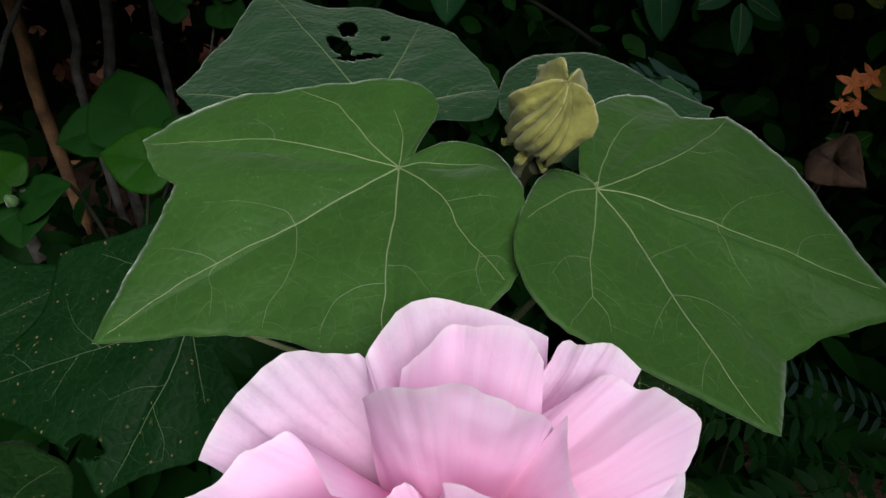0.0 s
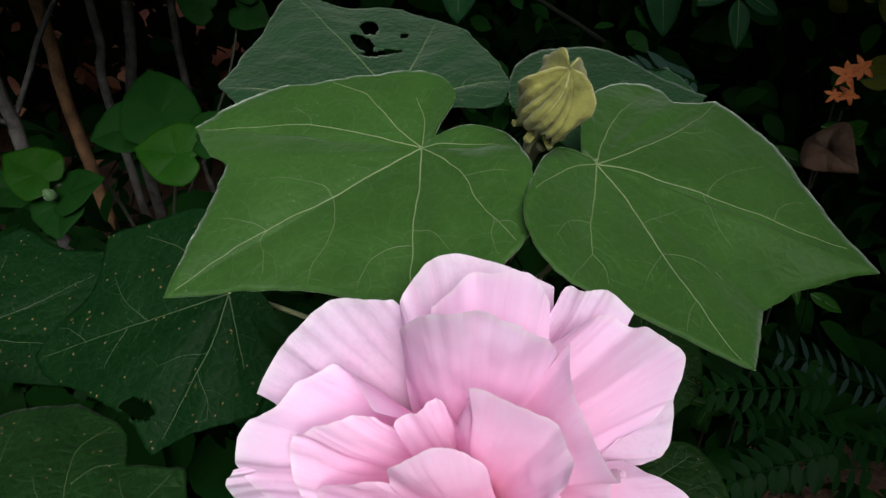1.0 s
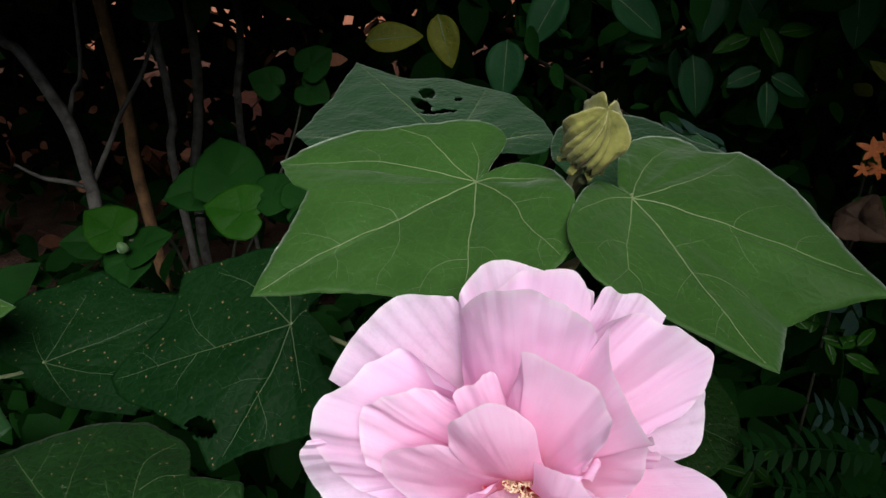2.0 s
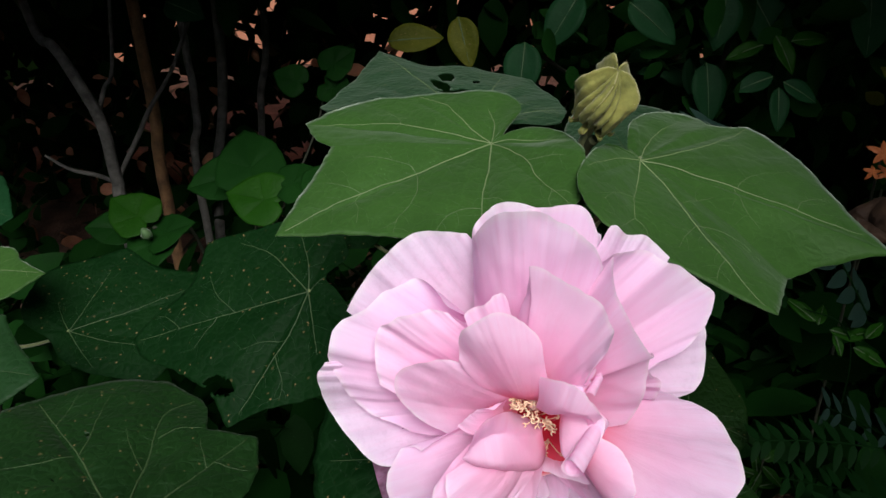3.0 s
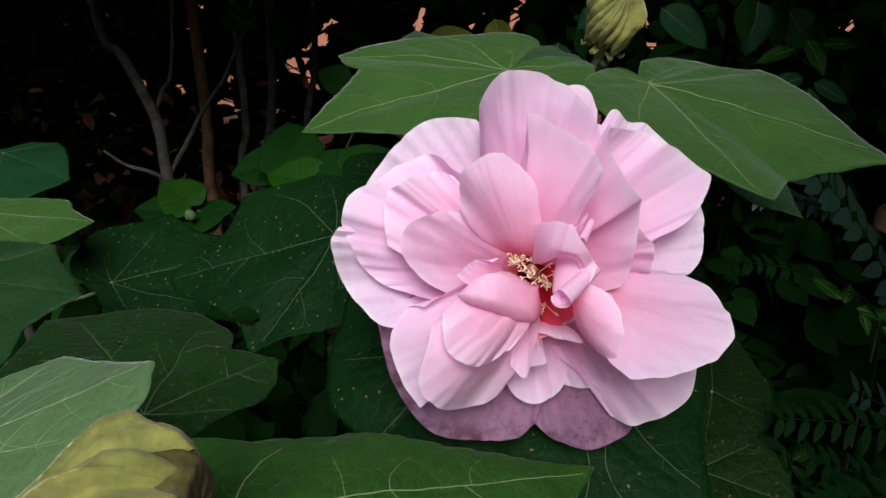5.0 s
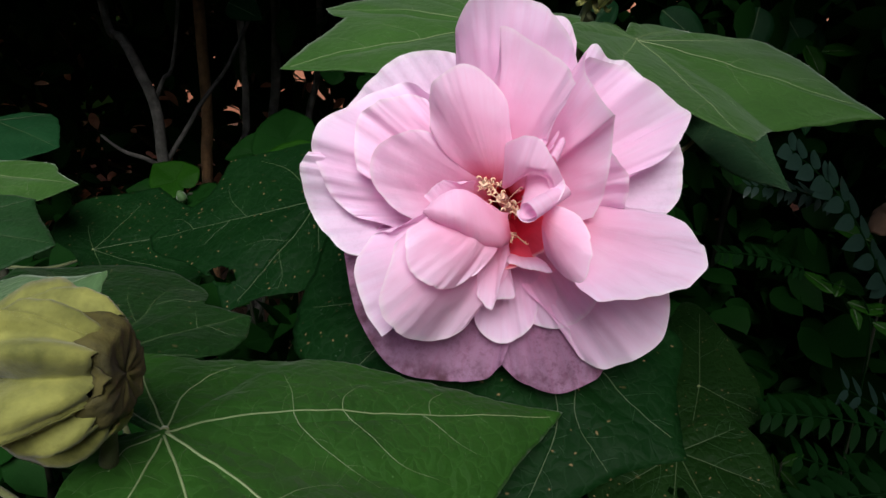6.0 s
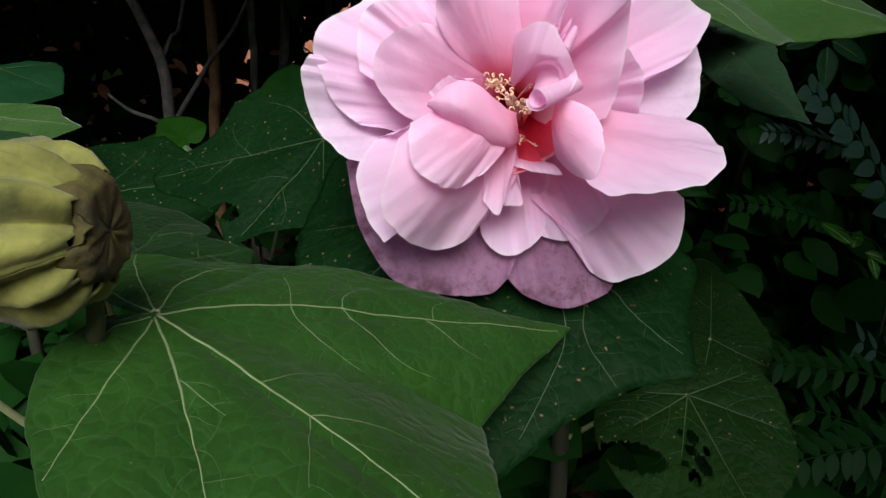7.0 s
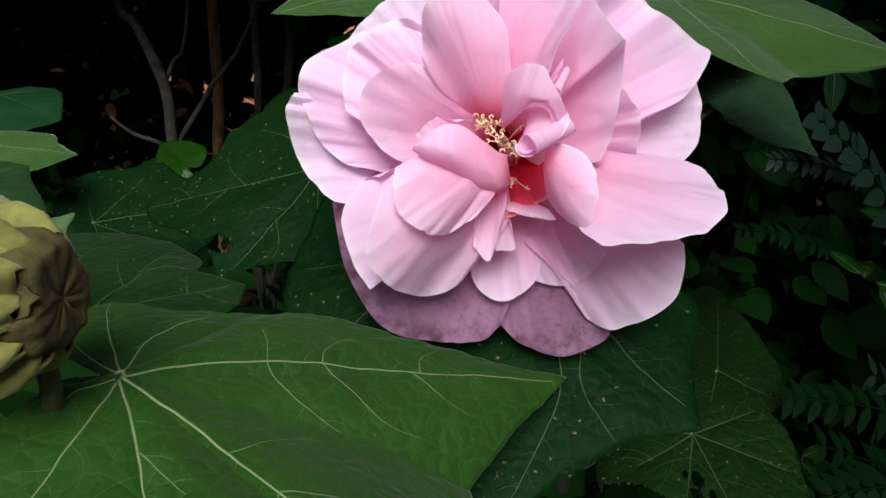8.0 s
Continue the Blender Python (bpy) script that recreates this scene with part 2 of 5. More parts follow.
POLLEN = plain_material("pollen", (0.82, 0.50, 0.32), (0.92, 0.68, 0.47), 300, 0.7, 0.0001)
CREAM = plain_material("cream_filament", (0.75, 0.42, 0.36), (0.85, 0.60, 0.48), 300, 0.6, 0.0001)
BARK = plain_material("grey_bark", (0.012, 0.011, 0.009), (0.11, 0.105, 0.092), 60, 0.9, 0.003)
BARK_WARM = plain_material("brown_bark", (0.055, 0.028, 0.012), (0.24, 0.125, 0.052), 45, 0.9, 0.003)
# Base greens set near black, so the hedge's deep shade sits in the colour.
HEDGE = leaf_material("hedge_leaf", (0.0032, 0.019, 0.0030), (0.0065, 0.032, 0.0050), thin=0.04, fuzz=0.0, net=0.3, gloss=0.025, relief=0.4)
HEDGE_BRIGHT = leaf_material("light_green_leaf", (0.006, 0.036, 0.002), (0.012, 0.055, 0.0035), thin=0.2, fuzz=0.0, net=0.6, gloss=0.06)
LAUREL = leaf_material("laurel_leaf", (0.0045, 0.027, 0.009), (0.009, 0.040, 0.014), thin=0.05, rough=0.5, fuzz=0.0, net=0.4, gloss=0.04)
# Shade is put into FROND's near-black green, sky sheen into FROND_SHEEN's blue.
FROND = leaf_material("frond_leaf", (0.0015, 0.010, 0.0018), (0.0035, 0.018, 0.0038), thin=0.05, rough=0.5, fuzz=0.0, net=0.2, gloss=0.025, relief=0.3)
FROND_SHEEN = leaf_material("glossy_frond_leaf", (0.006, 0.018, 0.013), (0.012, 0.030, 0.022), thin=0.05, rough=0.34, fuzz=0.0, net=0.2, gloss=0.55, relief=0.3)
YELLOWED = leaf_material("yellowed_leaf", (0.032, 0.046, 0.005), (0.085, 0.088, 0.010), spots=0.8, thin=0.2, fuzz=0.0, gloss=0.05)
LITTER = plain_material("leaf_litter", (0.05, 0.028, 0.018), (0.17, 0.085, 0.055), 14, 0.95, 0.02)
WALLMAT = plain_material("terracotta_render", (0.46, 0.16, 0.085), (0.62, 0.28, 0.17), 6, 0.9, 0.004)
DRY = plain_material("dry_brown_leaf", (0.024, 0.011, 0.005), (0.070, 0.034, 0.015), 60, 0.8, 0.001)
# Paler than dry leaf, to stand for sun patches among the stems.
TAN = plain_material("sunlit_dry_leaf", (0.36, 0.13, 0.065), (0.60, 0.28, 0.16), 40, 0.85, 0.001)
ORANGE = plain_material("orange_petal", (0.30, 0.066, 0.008), (0.50, 0.14, 0.022), 80, 0.6, 0.0003)


# ---- building helpers ----
def empty(name, at=(0, 0, 0)):
    e = new(name)
    e.location = at
    e.empty_display_size = 0.02
    return e


def mesh_of(name, verts, faces, mat, uvs=None, smooth=True):
    me = bpy.data.meshes.new(name)
    me.from_pydata([tuple(v) for v in verts], [], faces)
    me.materials.append(mat)
    if smooth:
        me.polygons.foreach_set("use_smooth", [True] * len(me.polygons))
    if uvs is not None:
        lay = me.uv_layers.new(name="UVMap")
        for loop in me.loops:
            lay.data[loop.index].uv = uvs[loop.vertex_index]
    me.update()
    return me


def hang(name, me, parent, label="", m=None):
    """One mesh object under a thing or part; m is its place in the world."""
    ob = new(name, me)
    base = parent.get("world")
    inv = Matrix([base[k:k + 4] for k in range(0, 16, 4)]).inverted() if base else Matrix.Translation(parent.location).inverted()
    world_m = m if m is not None else Matrix.Identity(4)
    ob.parent = parent
    ob.matrix_parent_inverse = Matrix.Identity(4)
    ob.matrix_basis = inv @ world_m
    ob["world"] = [x for row in world_m for x in row]
    if label:
        tagged(ob, label)
    return ob


def spline(points, n, closed=False):
    """Catmull-Rom through points, n samples for each span."""
    p = [np.array(q, float) for q in points]
    out = []
    k = len(p)
    for i in range(k if closed else k - 1):
        a, b, c, d = (p[(i + j) % k] if closed else p[min(max(i + j, 0), k - 1)] for j in (-1, 0, 1, 2))
        for s in range(n):
            t = s / n
            out.append(0.5 * (2 * b + (c - a) * t + (2 * a - 5 * b + 4 * c - d) * t * t + (3 * b - a - 3 * c + d) * t ** 3))
    if not closed:
        out.append(p[-1])
    return np.array(out)


def tube(path, radii, sides=8, squash=1.0, up=None):
    """Verts and faces of a tube along a path, with closed ends."""
    path = np.array(path, float)
    k = len(path)
    radii = np.interp(np.linspace(0, 1, k), np.linspace(0, 1, len(radii)), radii)
    d = np.gradient(path, axis=0)
    d /= np.linalg.norm(d, axis=1)[:, None] + 1e-12
    ref = np.array(up if up is not None else ((0, 0, 1) if abs(d[0][2]) < 0.9 else (1, 0, 0)), float)
    verts, faces = [], []
    for q, t, r in zip(path, d, radii):
        a = np.cross(t, ref)
        a /= np.linalg.norm(a) + 1e-12
        b = np.cross(a, t)
        for s in range(sides):
            w = 2 * math.pi * s / sides
            verts.append(q + r * (math.cos(w) * a + squash * math.sin(w) * b))
    for i in range(k - 1):
        for s in range(sides):
            s2 = (s + 1) % sides
            faces.append((i * sides + s, i * sides + s2, (i + 1) * sides + s2, (i + 1) * sides + s))
    faces.append(tuple(range(sides))[::-1])
    faces.append(tuple((k - 1) * sides + s for s in range(sides)))
    return verts, faces


def join(pieces):
    verts, faces = [], []
    for v, f in pieces:
        n = len(verts)
        verts += list(v)
        faces += [tuple(i + n for i in q) for q in f]
    return verts, faces


def thicken(ob, thick):
    mod = ob.modifiers.new("thickness", "SOLIDIFY")
    mod.thickness, mod.offset = thick, 0.0
    return ob


# ---- lobed leaves ----
class Blade:
    """A lobed leaf round the end of its stalk: lobes, bays and curves of the margin as (kind, degrees, reach mm, lift mm)."""

    def __init__(self, margin, seed, quilt=1.0, serrate=0.6, wave=1.0, soft=0.0):
        self.soft = soft
        rng = np.random.RandomState(seed)
        m = sorted(margin, key=lambda q: q[1])
        k = len(m)
        pts = [np.array((q[2] * math.cos(radians(q[1])), q[2] * math.sin(radians(q[1])), q[3])) / 1000 for q in m]
        rim = []
        for i in range(k):
            a, b, c, d = (pts[(i + j) % k] for j in (-1, 0, 1, 2))
            ta = (c - a) * 0.5 if m[i][0] == "r" else (c - b) * 0.9
            tb = (d - b) * 0.5 if m[(i + 1) % k][0] == "r" else (c - b) * 0.9
            n = max(4, int(np.linalg.norm(c - b) / 0.0011))
            for s in range(n):
                t = s / n
                rim.append((2 * t ** 3 - 3 * t * t + 1) * b + (t ** 3 - 2 * t * t + t) * ta + (3 * t * t - 2 * t ** 3) * c + (t ** 3 - t * t) * tb)
        rim = np.array(rim)
        n = len(rim)
        jag = np.interp(np.arange(n), np.linspace(0, n, n // 3 + 2), rng.uniform(-1, 1, n // 3 + 2))
        jag += 1.3 * np.interp(np.arange(n), np.linspace(0, n, n // 11 + 2), rng.uniform(-1, 1, n // 11 + 2))
        rad = np.hypot(rim[:, 0], rim[:, 1])
        rim[:, :2] *= (1 + 0.001 * serrate * 0.55 * 1.6 * jag / np.maximum(rad, 0.02))[:, None]
        rim[:, 2] += 0.0012 * wave * np.interp(np.arange(n), np.linspace(0, n, n // 16 + 2), rng.uniform(-1, 1, n // 16 + 2))
        self.rim = rim
        ang = np.arctan2(rim[:, 1], rim[:, 0])
        o = np.argsort(ang)
        self.ang, self.rad, self.lift = ang[o], np.hypot(rim[o, 0], rim[o, 1]), rim[o, 2]
        self.tips = [(radians(q[1]), q[2] / 1000) for q in m if q[0] == "t"]
        self.rays = list(self.tips)
        self.quilt, self.off = quilt, rng.uniform(0, 50, 3)

        # slopes evened out round the stalk, for the inner part of a softly folded blade
        if soft:
            grid = np.radians(np.arange(-180, 180, 2.0))
            slope = np.interp(grid, self.ang, self.lift / self.rad, period=2 * math.pi)
            kern = np.exp(-0.5 * (np.arange(-30, 31) * 2.0 / soft) ** 2)
            self.even = np.convolve(np.concatenate((slope[-30:], slope, slope[:30])), kern / kern.sum(), "valid")
            self.grid = grid

    def edge(self, a):
        a = (a + math.pi) % (2 * math.pi) - math.pi
        return float(np.interp(a, self.ang, self.rad, period=2 * math.pi)), float(np.interp(a, self.ang, self.lift, period=2 * math.pi))

    def height(self, x, y):
        r, a = math.hypot(x, y), math.atan2(y, x)
        full, lift = self.edge(a)
        rho = min(1.2, r / max(full, 1e-4))
        near = 1.0
        for t, _ in self.rays:
            dd = abs((a - t + math.pi) % (2 * math.pi) - math.pi)
            if dd < 1.2:
                near = min(near, r * math.sin(dd) / 0.012)
        dome = 0.0016 * self.quilt * (1 - math.exp(-2.2 * max(0.0, near))) * min(1, 3 * (1.02 - rho)) * min(1.0, rho * 3)
        v = Vector((x * 55, y * 55, 0)) + Vector(self.off)
        v2 = Vector((x * 210, y * 210, 3)) + Vector(self.off)
        rise = lift * rho ** 1.15
        if self.soft:
            k = min(1.0, rho) ** 2.5
            rise = rise * k + (1 - k) * r * float(np.interp(a, self.grid, self.even, period=2 * math.pi))
        return rise + dome + 0.0011 * self.quilt * noise.noise(v) * min(1, rho * 2) + 0.00022 * self.quilt * noise.noise(v2)


def facing(heading, back=50.0, lean=0.0):
    """The turn of a leaf that shows its upper face to the open side, with its tip at a heading."""
    e = (Euler((radians(back), 0, 0)).to_matrix() @ Euler((0, radians(lean), 0)).to_matrix() @ Euler((0, 0, radians(heading))).to_matrix()).to_euler()
    return tuple(math.degrees(a) for a in e)


BLADES = {}


def leaf(parent, place, turn, margin, seed, mat, label="", veins=(), holes=(), rings=24, vein_mat=None, stalk=None, quilt=1.0, wide=1.0, side=(0.40, 0.66, 0.85), wave=1.0, auto=False, soft=0.0, drawn=False):
    """A lobed leaf with raised veins; holes as (x, y, half width, half height, turn) in mm and degrees."""
    vein_mat = vein_mat or VEIN
    blade = Blade(margin, seed, quilt, wave=wave, soft=soft)
    if not auto:
        blade.rays = []
    blade.rays += [(radians(a), blade.edge(radians(a))[0] * f) for a, f in veins]
    m = pose(*place, *turn)
    n = len(blade.rim)
    rho = np.linspace(0, 1, rings + 1)[1:] ** 0.9
    verts = [(0, 0, 0)]
    for q in rho:
        for p in blade.rim:
            x, y = p[0] * q, p[1] * q
            z = blade.height(x, y) if q < 0.999 else p[2] + 0.4 * (blade.height(x, y) - p[2])
            verts.append((x, y, z))
    faces = [(0, 1 + i, 1 + (i + 1) % n) for i in range(n)]
    for k in range(rings - 1):
        for i in range(n):
            i2 = (i + 1) % n
            faces.append((1 + k * n + i, 1 + (k + 1) * n + i, 1 + (k + 1) * n + i2, 1 + k * n + i2))
    if holes:
        va = np.array(verts)
        keep = []
        for f in faces:
            c = va[list(f)].mean(0) * 1000
            gone = False
            for hx, hy, ha, hb, ht in holes:
                dx, dy = c[0] - hx, c[1] - hy
                ca, sa = math.cos(radians(ht)), math.sin(radians(ht))
                u, w = (dx * ca + dy * sa) / ha, (-dx * sa + dy * ca) / hb
                if u * u + w * w < 1 + 0.4 * noise.noise(Vector((c[0] * 0.35, c[1] * 0.35, seed))):
                    gone = True
            if not gone:
                keep.append(f)
        faces = keep
    body = hang("leaf", mesh_of("leaf", verts, faces, mat), parent, label, m)
    thicken(body, 0.0004)
    BLADES[body] = (blade, m, random.Random(seed + 900))
    rng = random.Random(seed)

    def run(a0, x0, y0, length, bend, w0, w1, steps=14, stray=0.03):
        x, y, a, path = x0, y0, a0, []
        for s in range(steps + 1):
            full, _ = blade.edge(math.atan2(y, x))
            if math.hypot(x, y) > 0.965 * full:
                break
            if any(((x * 1000 - h[0]) / h[2]) ** 2 + ((y * 1000 - h[1]) / h[3]) ** 2 < 1.3 for h in holes):
                break
            path.append((x, y, blade.height(x, y) + 0.00025 * max(1.0, wide * wide * 1.4)))
            a += bend / steps + rng.uniform(-stray, stray)
            x += length / steps * math.cos(a)
            y += length / steps * math.sin(a)
        if len(path) < 3:
            return None
        return tube(path, [w0, w1], 5, 0.6, (0, 0, 1)), path

    for a, length in () if drawn else blade.rays:
        got = run(a, 0.0005 * math.cos(a), 0.0005 * math.sin(a), length * 0.985, 0.0, 0.00038 * wide, 0.00013 * wide, 22, 0.008)
        if not got:
            continue
        pieces, fine, path = [got[0]], [], got[1]
        if side:
            for f in side:
                for sgn in (1, -1):
                    if rng.random() < 0.2:
                        continue
                    k = int((f + rng.uniform(-0.05, 0.05)) * len(path))
                    if k >= len(path) - 1:
                        continue
                    x, y, _ = path[k]
                    sub = run(a + sgn * rng.uniform(0.95, 1.2), x, y, length * (0.80 - 0.5 * f) * rng.uniform(0.85, 1.15), -sgn * rng.uniform(0.7, 1.15), 0.00013 * wide, 0.00005 * wide)
                    if sub:
                        fine.append(sub[0])
                        if len(sub[1]) > 8 and rng.random() < 0.5:
                            x2, y2, _ = sub[1][len(sub[1]) // 2]
                            s2 = run(a + sgn * rng.uniform(-0.2, 0.3), x2, y2, length * 0.2, sgn * 0.3, 0.00008 * wide, 0.00004 * wide, 8)
                            if s2:
                                fine.append(s2[0])
        v, f = join(pieces)
        hang("vein", mesh_of("vein", v, f, VEIN_SHADE if vein_mat == VEIN_DULL else vein_mat), body, "", m)
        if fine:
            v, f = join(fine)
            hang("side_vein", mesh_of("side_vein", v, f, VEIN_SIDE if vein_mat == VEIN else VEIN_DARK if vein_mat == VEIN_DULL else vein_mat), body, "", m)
    if stalk:
        w = [m @ Vector((0, 0, 0.0002)), m @ Vector((0, 0, -0.006)) + (Vector(stalk) - m.translation) * 0.12, (m.translation + Vector(stalk)) / 2 + Vector((0, 0, -0.008)), Vector(stalk)]
        v, f = tube(spline(w, 8), [0.0011, 0.0013, 0.0017], 8)
        hang("leaf_stalk", mesh_of("leaf_stalk", v, f, STALK), body, "")
    return body


def vein(body, *points, wide=0.36, fine=True, shaded=False):
    """A raised vein along guides in mm on a leaf, thinning towards its end, with hair-thin cross veins."""
    blade, m, rng = BLADES[body]

    def lay(path, w0, w1, sides=6):
        out = []
        for x, y in path:
            if math.hypot(x, y) > 0.975 * blade.edge(math.atan2(y, x))[0]:
                break
            out.append((x, y, blade.height(x, y) + 0.0002))
        return tube(out, [w0 / 1000, w1 / 1000], sides, 0.6, (0, 0, 1)) if len(out) > 2 else None

    path = spline([(x / 1000, y / 1000) for x, y in points], 9)
    path = path + np.array([[0.0004 * noise.noise(Vector((x * 160, y * 160, 1))), 0.0004 * noise.noise(Vector((x * 160, y * 160, 8)))] for x, y in path])
    main = lay(path, wide, 0.35 * wide)
    if main is None:
        return
    name = "vein" if wide > 0.25 else "side_vein"
    hang(name, mesh_of(name, *main, VEIN_SHADE if shaded else VEIN if wide > 0.25 else VEIN_SIDE), body, "", m)
    if not fine:
        return
    pieces, walked, sgn = [], 0.0, 1
    for k in range(2, len(path) - 1):
        step = path[k] - path[k - 1]
        walked += np.linalg.norm(step)
        if walked < 0.0048:
            continue
        walked, sgn = rng.uniform(0, 0.002), -sgn
        a = math.atan2(step[1], step[0]) + sgn * rng.uniform(0.9, 1.45)
        bend, q, run = -sgn * rng.uniform(0.2, 0.9), path[k].copy(), [path[k].copy()]
        for _ in range(rng.randint(6, 12)):
            a += bend / 9 + rng.uniform(-0.22, 0.22)
            q = q + 0.0011 * np.array((math.cos(a), math.sin(a)))
            run.append(q.copy())
        got = lay(run, 0.085, 0.035, 4)
        if got:
            pieces.append(got)
    if pieces:
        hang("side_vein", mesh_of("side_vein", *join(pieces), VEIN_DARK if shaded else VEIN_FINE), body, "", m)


shrub = tagged(empty("cotton_rose_shrub", (0.03, 0.24, GROUND)), "flowering shrub with large lobed green leaves", "shrub")


def stem(parent, points, radii, mat=STEM, name="stem"):
    v, f = tube(spline(points, 10), radii, 10)
    return hang(name, mesh_of(name, v, f, mat), parent)


stem(shrub, [(0.03, 0.24, GROUND), (0.035, 0.24, 0.7), (0.02, 0.225, 0.9), (0.018, 0.212, 1.0)], [0.008, 0.006, 0.0045, 0.0030])
stem(shrub, [(0.018, 0.2125, 0.998), (0.0255, 0.195, 1.040), (0.0295, 0.186, 1.0505)], [0.0030, 0.0024, 0.0022], YOUNG_STEM)
stem(shrub, [(-0.15, 0.13, GROUND), (-0.14, 0.10, 0.7), (-0.115, 0.05, 0.86), (-0.088, 0.008, 0.925), (-0.072, -0.012, 0.948), (-0.067, -0.0165, 0.958), (-0.0613, -0.0210, 0.9770)], [0.007, 0.005, 0.0022, 0.0015], YOUNG_STEM)
stem(shrub, [(-0.42, 0.30, GROUND), (-0.42, 0.30, 0.7), (-0.43, 0.31, 0.93)], [0.007, 0.005, 0.003])
stem(shrub, [(0.02, 0.226, 0.91), (0.012, 0.17, 0.935), (0.005, 0.128, 0.967), (0.004, 0.119, 0.977)], [0.0028, 0.0025, 0.0026])

leaf_upper = leaf(shrub, (-0.0138, 0.1950, 1.0452), (-12.2, 10.0, -141.0),
     [("n", -176, 6, 0), ("r", -162, 14, 2), ("r", -157, 29, 4), ("r", -142, 38, 4), ("r", -124, 42, 4), ("r", -101, 46, 3), ("r", -81, 55, 3), ("r", -68, 69, 3), ("t", -48, 85, 2),
      ("r", -38, 77, 4), ("n", -31, 69, 5), ("r", -17, 77, 3), ("t", -1, 101, -1), ("r", 10, 79, -1), ("r", 30, 67, -2), ("t", 52, 76, -3), ("n", 64, 67, 1), ("r", 78, 62, 5), ("r", 90, 57, 7), ("r", 111, 44, 9), ("r", 141, 32, 6), ("r", 167, 20, 3)],
     1, LEAF, "fresh green five-lobed leaf with pale veins", [(-133, 0.85), (-83, 0.95), (-48, 0.97), (-1, 0.98), (49, 0.95), (83, 0.9), (131, 0.85)], stalk=(0.018, 0.212, 1.005), drawn=True)
vein(leaf_upper, (-1, 0), (21, -1), (37, -1), (59, -3), (77, -3), (96, -2), wide=0.4)
vein(leaf_upper, (-1, 0), (12, 15), (23, 26), (31, 36), (36, 41), (42, 50), wide=0.36)
vein(leaf_upper, (-1, 0), (-2, 12), (-1, 24), (3, 35), (4, 46), (6, 57), wide=0.34)
vein(leaf_upper, (-1, 0), (10, -17), (22, -33), (36, -45), (56, -60), wide=0.32)
vein(leaf_upper, (-1, 0), (0, -13), (-1, -27), (-1, -38), (4, -51), wide=0.3)
vein(leaf_upper, (-1, 0), (-6, -5), (-11, -11), (-15, -21), wide=0.28)
vein(leaf_upper, (-1, 0), (-6, 4), (-12, 11), (-18, 20), (-19, 27), wide=0.28)
vein(leaf_upper, (37, -1), (37, -6), (41, -12), (47, -17), (55, -23), wide=0.17)
vein(leaf_upper, (37, -1), (43, 9), (51, 15), (58, 18), (63, 23), wide=0.17)
vein(leaf_upper, (62, -3), (66, -1), (68, 5), (72, 11), wide=0.17)
vein(leaf_upper, (62, -3), (64, -7), (68, -12), (72, -16), wide=0.17)
vein(leaf_upper, (25, 29), (22, 34), (22, 42), (23, 47), wide=0.17)
vein(leaf_upper, (29, 33), (37, 30), (44, 30), (50, 33), (52, 35), wide=0.17)
vein(leaf_upper, (-1, 24), (-7, 30), (-11, 36), wide=0.17)
vein(leaf_upper, (4, 45), (9, 49), (13, 56), wide=0.17)
vein(leaf_upper, (5, 46), (2, 50), (2, 54), wide=0.17)
vein(leaf_upper, (24, -34), (22, -40), (24, -49), wide=0.17)
leaf_nibbled = leaf(shrub, (0.0500, 0.1910, 1.0410), (9.8, 18.4, -14.4),
     [("r", -159, 18, 2), ("r", -127, 34, 4), ("r", -111, 51, 5), ("r", -94, 61, 4), ("r", -81, 63, 2), ("r", -58, 73, -1), ("t", -46, 88, -1), ("n", -28, 74, -3), ("r", -14, 83, 1), ("t", -6, 99, 8),
      ("r", 7, 82, 7), ("r", 32, 76, 6), ("t", 57, 74, 3), ("n", 66, 58, 1), ("r", 75, 69, -4), ("r", 85, 66, -6), ("r", 97, 51, -5), ("r", 111, 29, -2), ("n", 171, 6, 0)],
     2, LEAF, "fresh green lobed leaf with a nibbled margin", [(-113, 0.9), (-84, 0.8), (-46, 0.97), (-4, 0.97), (56, 0.95), (81, 0.9), (131, 0.7)], stalk=(0.020, 0.216, 0.99), drawn=True)
vein(leaf_nibbled, (0, -2), (11, 1), (26, 0), (38, 0), (61, -2), (79, -4), (88, -4), wide=0.4)
vein(leaf_nibbled, (0, -2), (12, -13), (20, -23), (28, -33), (39, -45), (48, -54), (57, -62), wide=0.38)
vein(leaf_nibbled, (0, -2), (2, -19), (3, -33), (6, -46), wide=0.3)
vein(leaf_nibbled, (0, -2), (12, 12), (26, 31), (35, 48), (40, 60), wide=0.32)
vein(leaf_nibbled, (0, -2), (0, 11), (2, 27), (5, 40), (11, 54), wide=0.28)
vein(leaf_nibbled, (0, -2), (-6, 4), (-12, 8), wide=0.28)
vein(leaf_nibbled, (0, -2), (-8, -11), (-14, -23), (-18, -32), wide=0.28)
vein(leaf_nibbled, (40, 0), (41, 6), (48, 16), (59, 25), wide=0.17)
vein(leaf_nibbled, (38, 0), (43, -8), (48, -14), (52, -18), wide=0.17)
vein(leaf_nibbled, (63, -2), (65, 5), (70, 10), (75, 12), wide=0.17)
vein(leaf_nibbled, (28, -33), (35, -30), (46, -30), (54, -34), wide=0.17)
vein(leaf_nibbled, (28, -33), (25, -43), (24, -51), wide=0.17)
vein(leaf_nibbled, (41, -46), (39, -53), (39, -60), wide=0.17)
vein(leaf_nibbled, (6, -46), (11, -50), (13, -55), wide=0.17)
vein(leaf_nibbled, (6, -46), (2, -57), (1, -62), wide=0.17)
